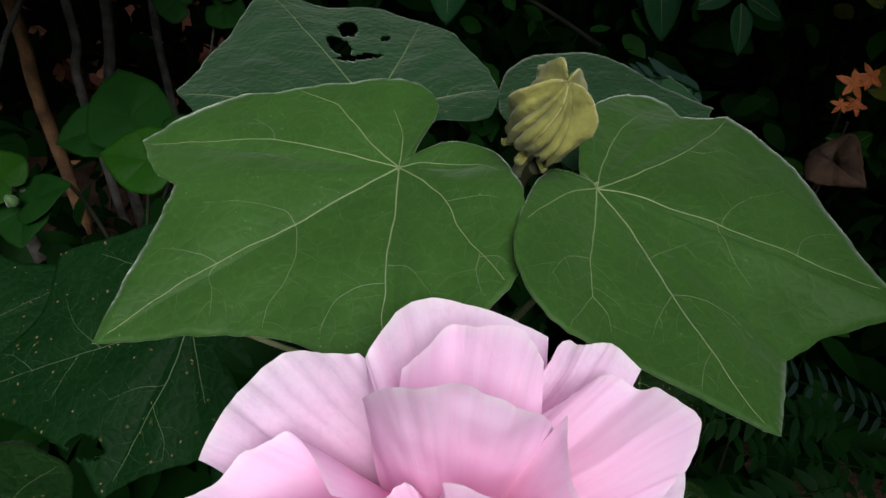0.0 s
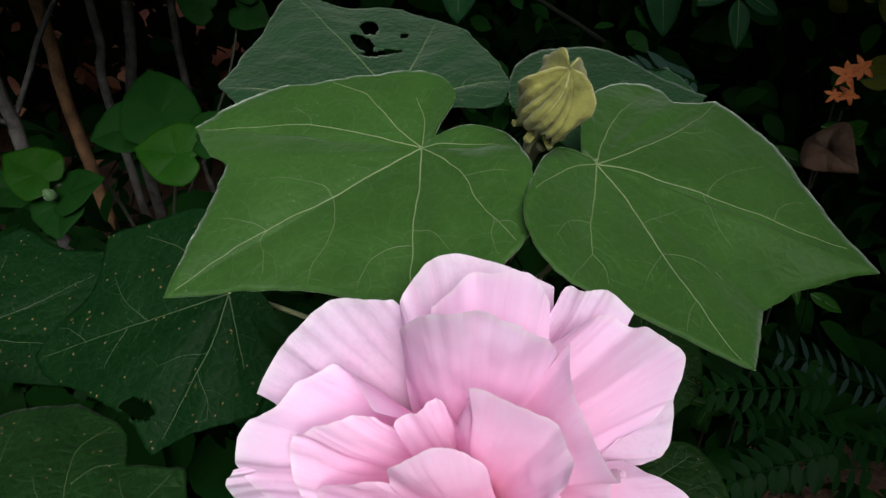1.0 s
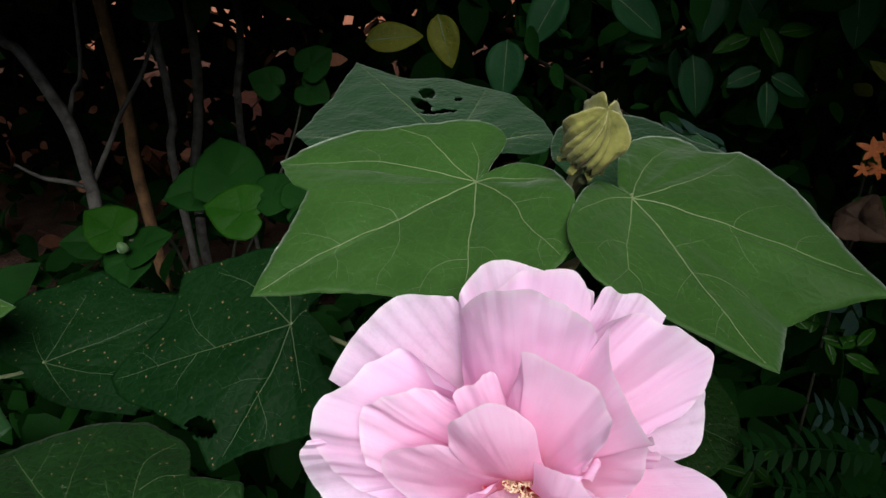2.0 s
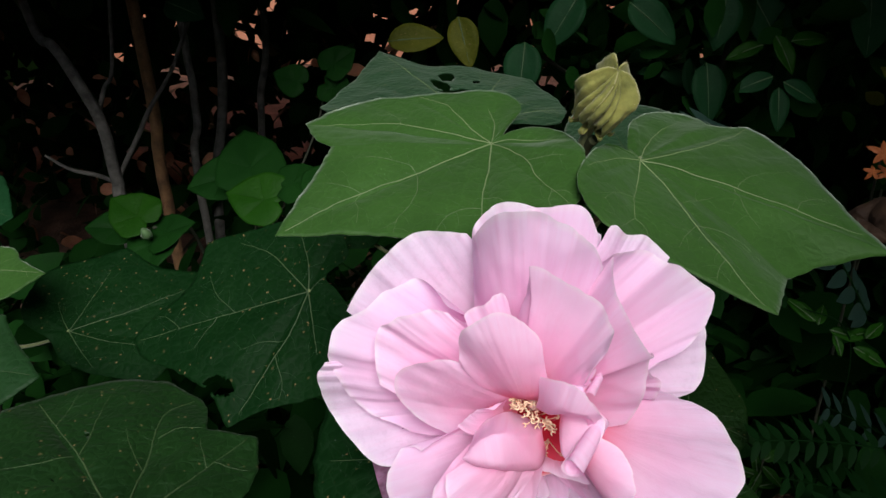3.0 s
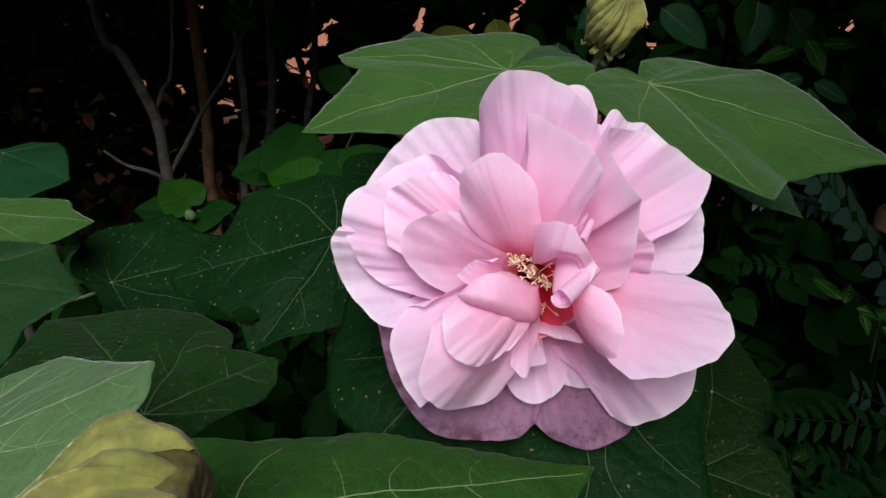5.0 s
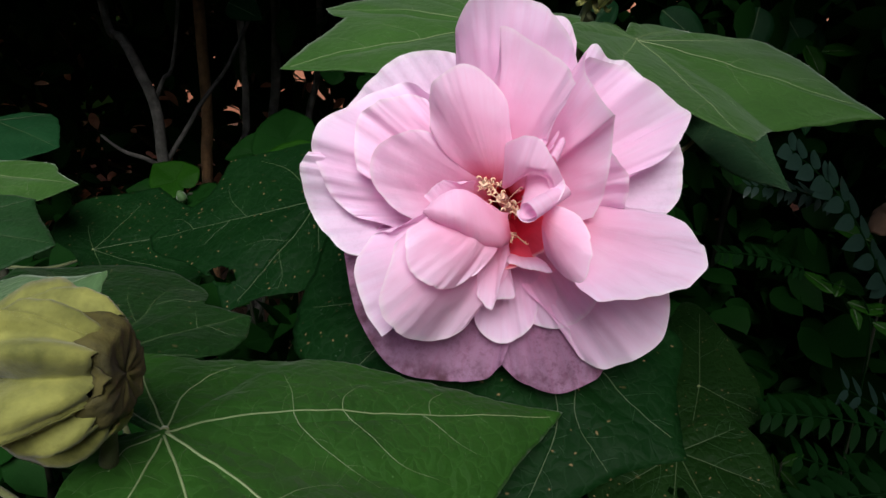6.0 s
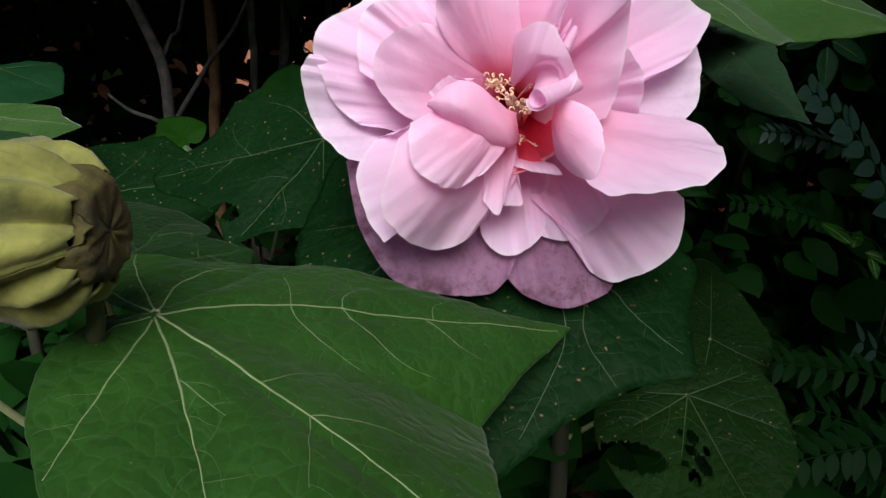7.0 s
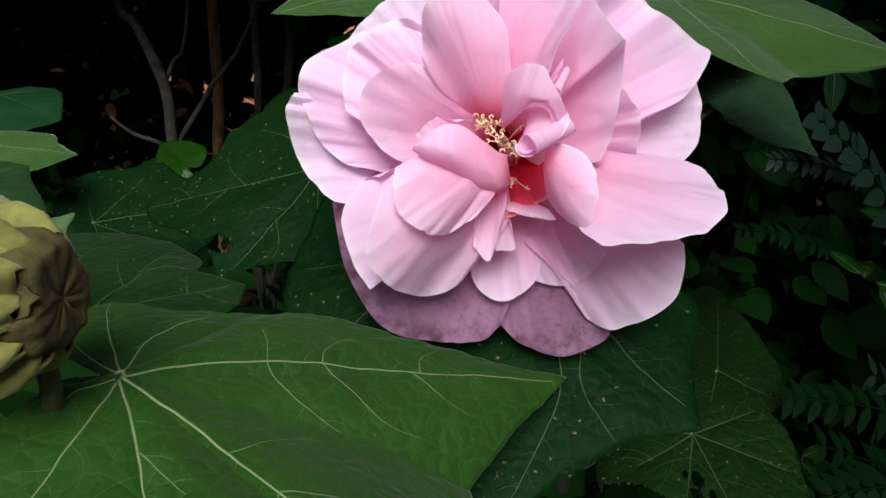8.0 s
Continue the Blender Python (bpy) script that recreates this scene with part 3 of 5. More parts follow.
vein(leaf_nibbled, (3, -33), (-4, -38), (-7, -47), wide=0.17)
vein(leaf_nibbled, (26, 31), (32, 32), (40, 39), wide=0.17)
vein(leaf_nibbled, (20, -23), (27, -14), (32, -9), wide=0.17)
leaf(shrub, (-0.0270, 0.2477, 1.0430), (-0.1, -1.7, 92.9),
     [("n", -135, 13, 0), ("r", -120, 30, 0), ("r", -105, 45, 0), ("r", -71, 52, 0), ("r", -25, 82, 0), ("t", 0, 118, 0), ("r", 15, 132, 0), ("t", 25, 160, 6), ("n", 42, 111, 0), ("t", 75, 85, 0), ("n", 91, 68, 0), ("r", 128, 41, 0), ("r", 151, 22, 0)],
     3, LEAF_DEEP, "green lobed leaf eaten through with ragged holes", [(-76, 0.9), (-11, 0.95), (25, 0.97), (76, 0.95)], holes=[(88, 17, 12, 5, 8), (64, 19, 14, 5, 20), (49, 9, 4, 11, 10), (72, -2, 5, 2.5, 0)], rings=64, stalk=(0.018, 0.214, 1.0))
leaf(shrub, (0.0600, 0.2750, 1.0120), (4.3, -4.7, 21.3),
     [("r", -120, 20, 0), ("r", -50, 25, 0), ("r", -18, 48, 0), ("t", 0, 70, 0), ("r", 18, 65, 0), ("r", 40, 75, 0), ("r", 54, 88, 0), ("r", 66, 92, 0), ("r", 83, 85, 0), ("r", 97, 68, 0), ("r", 120, 42, 0), ("r", 158, 17, 0)],
     4, LEAF_DEEP, "dark green leaf with a browned tip", [(40, 0.9), (75, 0.9)], vein_mat=VEIN_DULL, auto=True, stalk=(0.02, 0.225, 0.97))
leaf(shrub, (0.1080, 0.3023, 0.9967), (12.7, 17.3, -68.8),
     [("r", -173, 50, 0), ("r", -124, 31, 0), ("r", -70, 25, 0), ("r", -29, 48, 0), ("r", -17, 67, 0), ("t", -2, 85, -1), ("r", 5, 56, 0), ("r", 12, 44, 0), ("r", 46, 25, 0), ("r", 119, 33, 0), ("r", 158, 52, 0)],
     5, LEAF_DEEP, "dull green drooping leaf", [(-173, 0.9), (-40, 0.8)], vein_mat=VEIN_DULL, auto=True, stalk=(0.02, 0.226, 0.94))
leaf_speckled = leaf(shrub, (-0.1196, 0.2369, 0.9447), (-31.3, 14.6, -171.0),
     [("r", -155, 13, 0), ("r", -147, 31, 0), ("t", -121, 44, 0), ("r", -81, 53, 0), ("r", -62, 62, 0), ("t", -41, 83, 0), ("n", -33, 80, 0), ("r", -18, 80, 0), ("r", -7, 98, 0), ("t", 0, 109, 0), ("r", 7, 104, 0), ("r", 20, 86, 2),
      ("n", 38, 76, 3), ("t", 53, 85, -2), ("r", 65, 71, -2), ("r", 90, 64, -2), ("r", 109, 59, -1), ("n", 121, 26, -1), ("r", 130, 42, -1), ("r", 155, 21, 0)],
     6, LEAF_SHADE, "dark green lobed leaf speckled with tan spots", [(-123, 0.85), (-80, 0.9), (-41, 0.97), (0, 0.97), (54, 0.95), (87, 0.9), (150, 0.7)], holes=[(54, 45, 9, 5, 150)], vein_mat=VEIN_DULL, rings=44, stalk=(0.022, 0.228, 0.905), drawn=True)
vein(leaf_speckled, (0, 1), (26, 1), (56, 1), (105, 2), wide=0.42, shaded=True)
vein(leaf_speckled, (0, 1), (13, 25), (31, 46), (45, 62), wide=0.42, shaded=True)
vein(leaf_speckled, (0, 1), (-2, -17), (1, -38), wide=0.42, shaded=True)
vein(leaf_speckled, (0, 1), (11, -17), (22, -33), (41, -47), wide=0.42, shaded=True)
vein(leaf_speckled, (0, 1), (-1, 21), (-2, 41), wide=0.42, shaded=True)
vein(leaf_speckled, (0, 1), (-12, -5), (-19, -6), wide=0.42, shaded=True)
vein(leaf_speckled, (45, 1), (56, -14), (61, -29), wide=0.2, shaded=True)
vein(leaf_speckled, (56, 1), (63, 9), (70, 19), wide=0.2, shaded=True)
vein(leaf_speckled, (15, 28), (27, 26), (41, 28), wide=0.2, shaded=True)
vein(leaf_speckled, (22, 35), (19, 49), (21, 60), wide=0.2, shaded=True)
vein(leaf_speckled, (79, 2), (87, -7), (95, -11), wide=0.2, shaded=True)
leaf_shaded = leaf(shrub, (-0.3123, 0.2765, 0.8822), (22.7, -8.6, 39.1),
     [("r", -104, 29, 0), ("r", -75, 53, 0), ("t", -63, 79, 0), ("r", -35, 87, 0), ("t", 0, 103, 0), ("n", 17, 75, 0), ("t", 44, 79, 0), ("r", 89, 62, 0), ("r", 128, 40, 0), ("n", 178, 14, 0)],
     7, LEAF_SHADE, "dark shaded green lobed leaf", [(-84, 0.9), (-38, 0.9), (-10, 0.9), (44, 0.9), (90, 0.85), (150, 0.7)], vein_mat=VEIN_DULL, stalk=(-0.42, 0.30, 0.85), drawn=True)
vein(leaf_shaded, (0, 0), (12, 11), (25, 24), (40, 38), wide=0.34, shaded=True)
vein(leaf_shaded, (0, 0), (18, -2), (38, -5), (62, -7), (80, -8), wide=0.34, shaded=True)
vein(leaf_shaded, (0, 0), (9, -11), (20, -23), (33, -34), (48, -47), wide=0.34, shaded=True)
vein(leaf_shaded, (0, 0), (2, -18), (6, -38), wide=0.30, shaded=True)
vein(leaf_shaded, (0, 0), (-1, 14), (0, 30), wide=0.28, shaded=True)
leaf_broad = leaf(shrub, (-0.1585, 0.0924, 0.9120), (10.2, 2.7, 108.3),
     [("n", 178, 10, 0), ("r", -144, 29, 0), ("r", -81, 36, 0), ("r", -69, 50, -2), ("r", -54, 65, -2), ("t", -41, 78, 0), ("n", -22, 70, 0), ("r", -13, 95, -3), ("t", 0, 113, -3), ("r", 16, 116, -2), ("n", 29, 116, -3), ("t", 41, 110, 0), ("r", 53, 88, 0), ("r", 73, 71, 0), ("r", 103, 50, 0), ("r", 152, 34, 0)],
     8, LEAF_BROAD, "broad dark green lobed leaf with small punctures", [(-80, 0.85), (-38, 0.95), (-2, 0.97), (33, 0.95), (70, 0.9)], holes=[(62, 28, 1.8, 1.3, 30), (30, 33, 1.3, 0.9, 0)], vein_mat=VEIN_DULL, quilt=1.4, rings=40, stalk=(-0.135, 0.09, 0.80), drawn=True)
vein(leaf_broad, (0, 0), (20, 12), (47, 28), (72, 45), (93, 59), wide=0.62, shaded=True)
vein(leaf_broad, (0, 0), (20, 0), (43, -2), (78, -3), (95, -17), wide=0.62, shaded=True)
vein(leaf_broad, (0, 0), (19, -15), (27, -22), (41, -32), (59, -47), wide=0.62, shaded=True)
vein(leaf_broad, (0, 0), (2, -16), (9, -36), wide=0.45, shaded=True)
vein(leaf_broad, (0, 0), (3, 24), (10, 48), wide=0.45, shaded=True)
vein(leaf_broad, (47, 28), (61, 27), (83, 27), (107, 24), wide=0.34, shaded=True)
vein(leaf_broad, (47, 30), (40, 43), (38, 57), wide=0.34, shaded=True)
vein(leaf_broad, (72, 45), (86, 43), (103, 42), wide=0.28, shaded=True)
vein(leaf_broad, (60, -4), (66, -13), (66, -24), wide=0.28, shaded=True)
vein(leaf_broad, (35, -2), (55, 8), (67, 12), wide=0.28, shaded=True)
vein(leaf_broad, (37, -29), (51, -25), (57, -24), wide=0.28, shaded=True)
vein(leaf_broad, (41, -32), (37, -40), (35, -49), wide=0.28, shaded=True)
leaf_front = leaf(shrub, (-0.0652, 0.0000, 0.9510), (14.6, -3.6, 2.3),
     [("n", 178, 5, 0), ("r", -160, 9, 1), ("r", -140, 14, 3), ("r", -113, 27, 4), ("r", -91, 42, 2), ("t", -68, 76, -2), ("n", -52, 74, -7), ("t", -30, 112, -19), ("n", -12, 84, -30), ("n", 11, 75, -48), ("r", 24, 92, -51), ("t", 33, 116, -55),
      ("r", 50, 69, -30), ("r", 65, 56, -24), ("r", 80, 47, -20), ("r", 112, 42, -13), ("r", 135, 47, -9), ("r", 156, 26, -2)],
     9, LEAF_FRONT, "large green lobed leaf with raised veins", [(-144, 0.8), (-84, 0.9), (-52, 0.95), (-27, 0.95), (34, 0.97), (80, 0.9), (130, 0.95), (150, 0.9)], stalk=(-0.094, 0.006, 0.91), wide=1.0, soft=10.0, rings=60, quilt=1.3, side=(0.36, 0.64, 0.86), drawn=True)
vein(leaf_front, (1, -1), (7, 7), (18, 16), (35, 27), (57, 39), (74, 48), (93, 59), wide=0.42)
vein(leaf_front, (1, -1), (17, -7), (30, -13), (43, -19), (62, -28), (90, -44), wide=0.46)
vein(leaf_front, (1, -2), (14, -17), (21, -27), (29, -38), (38, -51), wide=0.38)
vein(leaf_front, (1, -3), (2, -15), (3, -25), (4, -36), (6, -48), wide=0.34)
vein(leaf_front, (-1, 0), (-16, 8), (-24, 14), wide=0.3)
vein(leaf_front, (-1, 1), (-14, 15), (-25, 28), (-30, 36), wide=0.34)
vein(leaf_front, (0, 1), (-4, 15), (-4, 27), (-1, 37), wide=0.34)
vein(leaf_front, (0, -2), (-4, -9), (-4, -16), wide=0.26)
vein(leaf_front, (35, 27), (34, 32), (35, 37), (38, 43), wide=0.2)
vein(leaf_front, (35, 27), (43, 22), (53, 17), (63, 19), (73, 21), wide=0.2)
vein(leaf_front, (24, 19), (21, 26), (16, 34), wide=0.2)
vein(leaf_front, (24, 19), (30, 14), (39, 10), (50, 7), wide=0.2)
vein(leaf_front, (57, 39), (56, 44), (59, 51), wide=0.2)
vein(leaf_front, (55, 38), (65, 33), (74, 32), wide=0.2)
vein(leaf_front, (30, -13), (33, -9), (37, -1), (44, 3), wide=0.2)
vein(leaf_front, (16, -19), (23, -23), (29, -26), wide=0.2)
vein(leaf_front, (43, -19), (50, -16), (60, -14), (70, -16), wide=0.2)
vein(leaf_front, (43, -19), (46, -27), (50, -38), wide=0.2)
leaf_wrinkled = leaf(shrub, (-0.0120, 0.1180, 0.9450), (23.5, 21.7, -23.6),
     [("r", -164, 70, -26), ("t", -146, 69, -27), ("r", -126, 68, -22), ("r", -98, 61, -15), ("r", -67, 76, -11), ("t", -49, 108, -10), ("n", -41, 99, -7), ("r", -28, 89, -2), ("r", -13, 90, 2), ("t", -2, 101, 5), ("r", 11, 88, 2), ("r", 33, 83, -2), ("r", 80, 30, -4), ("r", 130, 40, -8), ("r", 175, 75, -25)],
     10, LEAF_SHADE, "wide wrinkled dark green leaf beneath the flower", [(-101, 0.9), (-49, 0.9), (-18, 0.9), (-2, 0.97), (-150, 0.9), (170, 0.9)], vein_mat=VEIN_DULL, quilt=1.6, stalk=(0.02, 0.225, 0.90), drawn=True)
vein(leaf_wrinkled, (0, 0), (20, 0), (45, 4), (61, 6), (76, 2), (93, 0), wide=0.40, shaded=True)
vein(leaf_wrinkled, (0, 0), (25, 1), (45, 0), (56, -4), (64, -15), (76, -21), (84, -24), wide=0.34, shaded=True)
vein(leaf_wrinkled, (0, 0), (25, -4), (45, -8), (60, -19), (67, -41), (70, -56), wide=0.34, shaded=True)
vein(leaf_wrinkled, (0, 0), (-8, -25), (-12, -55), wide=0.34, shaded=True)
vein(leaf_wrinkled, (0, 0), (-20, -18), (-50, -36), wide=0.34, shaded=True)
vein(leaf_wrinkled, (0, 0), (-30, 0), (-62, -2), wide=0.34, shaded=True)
leaf(shrub, (0.0957, 0.2020, 0.8280), (11.0, 18.5, -74.5),
     [("n", 165, 12, 0), ("r", -108, 25, 0), ("r", -92, 47, 0), ("r", -69, 57, 0), ("t", -48, 65, 0), ("r", -21, 82, 0), ("t", 0, 85, 0), ("r", 19, 68, 0), ("t", 37, 61, 0), ("r", 53, 52, 0), ("t", 85, 45, 0), ("r", 109, 41, 0), ("r", 131, 30, 0), ("r", -140, 20, 0)],
     11, LEAF_WORN, "dark green leaf riddled with insect holes", [(-105, 0.8), (-64, 0.9), (-22, 0.95), (6, 0.95), (54, 0.9), (104, 0.85)], holes=[(26, -6, 4.5, 2.6, 0), (33, -9, 3.2, 2.4, 30), (42, -6, 6, 3, 10), (35, -2, 2.6, 1.8, 0), (48, -12, 4, 2.6, 0), (22, -11, 2, 1.6, 0), (40, -14, 2.4, 1.8, 0), (33, -38, 17, 8, 65)], vein_mat=VEIN_DULL, rings=44, stalk=(0.032, 0.235, 0.80))
leaf(shrub, (0.1300, 0.3300, 0.8000), (20.4, 6.6, -33.1),
     [("r", -120, 40, 0), ("r", -68, 52, 0), ("r", -26, 44, 0), ("t", 0, 45, 0), ("r", 46, 40, 0), ("r", 96, 54, 0), ("r", 121, 86, 0), ("r", 132, 79, 0), ("r", 178, 35, 0)],
     12, LEAF_WORN, "dark green leaf with a browning tip", [(118, 0.9), (-70, 0.9)], vein_mat=VEIN_DULL, auto=True, stalk=(0.034, 0.24, 0.76))
# Takes the darker laurel green, which puts this leaf's shade in its colour.
leaf(shrub, (-0.4579, 0.3585, 0.9572), (12.8, 7.6, -18.9),
     [("r", -140, 31, 0), ("r", -72, 57, 0), ("r", -44, 84, 0), ("r", -29, 94, 0), ("t", 0, 90, 0), ("r", 30, 55, 0), ("t", 56, 42, 0), ("r", 92, 20, 0), ("n", 170, 8, 0)],
     13, LAUREL, "green leaf in the shade", [(-40, 0.9)], auto=True, vein_mat=VEIN_DULL, stalk=(-0.43, 0.31, 0.92))
leaf(shrub, (-0.3973, 0.2620, 0.9380), (20.7, 2.2, 2.4),
     [("r", -175, 14, 0), ("r", -72, 29, 0), ("r", -35, 54, 0), ("r", -20, 76, 0), ("t", 0, 91, 0), ("r", 9, 69, 0), ("r", 21, 59, 0), ("r", 38, 28, 0), ("r", 90, 14, 0)],
     14, LEAF, "lighter green pointed leaf", [(-25, 0.9)], auto=True, stalk=(-0.425, 0.305, 0.89))
leaf(shrub, (-0.3307, 0.1708, 0.9328), (17.4, 3.5, -1.4),
     [("r", -90, 18, 0), ("r", -54, 70, 0), ("t", -40, 108, 0), ("n", -32, 95, 0), ("r", -19, 80, 0), ("t", 0, 87, 0), ("n", 25, 60, 0), ("t", 39, 57, 0), ("r", 74, 35, 0), ("r", 117, 23, 0), ("n", -170, 8, 0)],
     15, LEAF_MID, "green lobed leaf with a toothed margin", [(-20, 0.9)], auto=True, vein_mat=VEIN_DULL, stalk=(-0.42, 0.30, 0.86))
leaf(shrub, (-0.1850, 0.0120, 0.9450), (19.5, -8.9, 39.4),
     [("n", 150, 8, 0), ("r", -110, 25, 3), ("r", -64, 40, 8), ("t", -43, 59, 14), ("n", -30, 63, 16), ("r", -25, 78, 20), ("r", -19, 82, 22), ("t", -13, 84, 23), ("r", -1, 68, 12), ("t", 24, 55, -1), ("r", 32, 43, -1), ("r", 52, 26, 0), ("r", 90, 22, 0)],
     16, LEAF_PALE, "pale downy green lobed leaf seen close", [(-50, 0.8), (-31, 0.9), (-13, 0.95), (23, 0.9)], stalk=(-0.125, 0.07, 0.82), wide=1.1, vein_mat=VEIN_PALE)
leaf(shrub, (-0.105, 0.300, 0.955), (15.5, -14.1, 33.2),
     [("r", -147, 18, 0), ("r", -79, 20, 0), ("t", 0, 26, 0), ("r", 47, 37, 0), ("r", 78, 50, 0), ("r", 104, 51, 0), ("r", 156, 26, 0)],
     17, LEAF_SHADE, "small dark leaf in deep shade", [(90, 0.9)], auto=True, vein_mat=VEIN_DULL, stalk=(0.018, 0.228, 0.93))


# ---- the flower ----
FLOWER = Vector((0.004, 0.114, 0.981))
AXIS = Vector((0, -0.93, 0.3676)).normalized()
UP = Vector((0, 0.3676, 0.93)).normalized()


def clock(a, reach, rise):
    """A place in the flower: degrees round its axis from the top, reach from the axis and rise along it, in mm."""
    a = radians(a)
    return np.array(FLOWER + (Vector((1, 0, 0)) * math.sin(a) + UP * math.cos(a)) * (reach / 1000) + AXIS * (rise / 1000))


flower = tagged(empty("flower", FLOWER), "large double pink flower in full bloom with ruffled petals", "flower")


def petal(rim, foot=(0, 2, 4), puff=0.0, swell=0.6, pleat=0.7, folds=7, seed=0, mat=PETAL, label="", curl=-0.6, ragged=0.8, bow=0.10):
    """A petal that fans out from its foot to a rim guided by (degrees, reach, rise)."""
    rng = np.random.RandomState(seed + 100)
    b = clock(*foot)
    guides = np.array([clock(*q) for q in rim])
    r = spline(guides, 14)
    n = len(r)
    ax, mid = np.array(AXIS), guides.mean(0)
    face = np.cross(guides[-1] - b, guides[0] - b)
    face /= np.linalg.norm(face) + 1e-9
    if face @ ax < 0:
        face = -face
    rows = 26
    ph = rng.uniform(0, 6.28, 4)
    edge = np.convolve(np.interp(np.arange(n), np.linspace(0, n, n // 6 + 2), rng.uniform(-1, 1, n // 6 + 2)), np.ones(5) / 5, "same")
    edge -= 0.6 * np.exp(-((np.arange(n) - n * rng.uniform(0.25, 0.75)) / 1.3) ** 2)
    verts, uvs = [], []
    side = (guides[-1] - guides[0])
    side /= np.linalg.norm(side) + 1e-9
    chord = guides[-1] - guides[0]
    chord = chord - ax * (chord @ ax)
    bulge = chord / (np.linalg.norm(chord) + 1e-9) * bow * np.linalg.norm(mid - b)
    claw = chord * min(0.34, 0.012 / (np.linalg.norm(chord) + 1e-9))
    for j in range(rows + 1):
        t = j / rows
        for i in range(n):
            s = i / (n - 1)
            base = b + claw * (s - 0.5)
            d = r[i] - base
            along = d @ ax
            flat = d - along * ax
            p = base + flat * t ** 1.15 + ax * along * t ** swell
            p = p + face * (puff / 1000) * math.sin(math.pi * t) * (0.35 + 0.65 * math.sin(math.pi * s))
            w = 2.2 * noise.noise(Vector((s * folds * 1.1, t * 1.3, ph[0] * 9))) + 0.7 * noise.noise(Vector((s * folds * 3.1, t * 2.2, ph[1] * 9)))
            p = p + bulge * math.sin(math.pi * t ** 0.9) * (2 * s - 1) ** 3
            p = p + face * (0.95 * pleat / 1000) * w * t ** 1.8
            p = p + (d / np.linalg.norm(d)) * 0.0007 * ragged * edge[i] * t ** 8
            p = p + face * (curl / 1000) * max(0.0, (t - 0.45) / 0.55) ** 2
            p = p + face * t * (0.0015 * noise.noise(Vector(p * 75) + Vector((seed, 0, 0))) + 0.00055 * noise.noise(Vector(p * 210) + Vector((0, seed, 0))))
            verts.append(p)
            uvs.append((s * max(0.25, np.linalg.norm(guides[-1] - guides[0]) / 0.06), t))
    faces = [(j * n + i, j * n + i + 1, (j + 1) * n + i + 1, (j + 1) * n + i) for j in range(rows) for i in range(n - 1)]
    return hang("petal", mesh_of("petal", verts, faces, mat, uvs), flower, label)


# outer ring
petal([(-20, 56.3, 18.3), (-17, 60.8, 20.4), (-7, 65.7, 7.5), (11, 60.6, 0.4), (25, 59.1, 6.1)], puff=6, seed=1, mat=PETAL_OUT, swell=0.7)
petal([(-68, 68.5, 13.6), (-53, 68.2, 14.5), (-37, 66.9, 13.4), (-22, 58.1, 14.8)], puff=3, pleat=0.9, folds=9, seed=2, mat=PETAL_OUT)
petal([(24, 54.5, 15.4), (25, 63.4, 17.0), (31, 63.7, 11.8), (36, 66.4, 9.8), (45, 66.5, 8.9)], puff=2, seed=3, mat=PETAL_OUT)
petal([(60, 64.6, 8.4), (68, 64.4, 5.8), (79, 61.7, 7.0), (87, 57.1, 11.4), (91, 49.0, 10.4)], puff=2, seed=4, mat=PETAL_OUT)
petal([(-80, 67.1, 31.7), (-85, 69.0, 31.8), (-97, 66.7, 22.9), (-113, 53.5, 32.2), (-119, 42.1, 31.8)], puff=-3, pleat=1.25, folds=11, seed=5, mat=PETAL_OUT)
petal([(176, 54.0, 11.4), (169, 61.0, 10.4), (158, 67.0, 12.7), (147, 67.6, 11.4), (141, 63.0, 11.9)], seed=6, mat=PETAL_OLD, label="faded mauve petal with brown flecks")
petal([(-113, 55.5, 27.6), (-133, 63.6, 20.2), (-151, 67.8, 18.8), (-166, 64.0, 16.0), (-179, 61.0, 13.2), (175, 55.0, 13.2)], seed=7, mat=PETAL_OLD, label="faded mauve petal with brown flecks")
# second ring
petal([(-10, 58.2, 29.1), (1, 63.2, 19.5), (14, 65.9, 25.3), (21, 59.1, 23.9)], puff=4, seed=8)
petal([(27, 54.6, 29.0), (35, 61.1, 18.3), (45, 65.3, 16.0), (56, 69.3, 11.2), (61, 68.6, 15.3), (69, 57.8, 15.7), (73, 42.9, 20.0)], puff=5, pleat=1.1, folds=10, seed=9)
petal([(-37, 39.9, 39.3), (-43, 53.1, 24.9), (-61, 61.5, 28.8), (-75, 67.0, 33.5), (-90, 58.5, 29.4), (-99, 51.1, 24.1), (-106, 38.7, 30.5)], foot=(-75, 4, 10), pleat=1.2, folds=11, seed=10)
petal([(86, 45.0, 13.0), (88, 52.0, 18.5), (91, 59.0, 22.0), (96, 64.0, 26.5), (100, 65.6, 33.2), (104, 66.8, 39.5), (109, 63.5, 44.5), (115, 57.0, 50.0), (123, 50.0, 54.5), (130, 43.6, 54.5)], foot=(103, 23, 29), pleat=0.8, folds=6, ragged=0.8, seed=11, puff=-1)
petal([(113, 61.7, 21.8), (123, 69.2, 16.1), (134, 68.4, 14.5), (143, 65.2, 13.2), (148, 58.2, 13.8), (146, 47.8, 15.6)], foot=(130, 4, 10), puff=3, pleat=0.6, folds=6, seed=12)
petal([(-22, 48.0, 26.0), (-18, 57.0, 37.0), (-10, 62.3, 46.5), (-3, 62.5, 48.5), (5, 60.6, 47.6), (13, 57.9, 45.7), (21, 54.0, 39.0), (28, 48.5, 30.0)], foot=(0, 4, 12), seed=13, puff=-3)
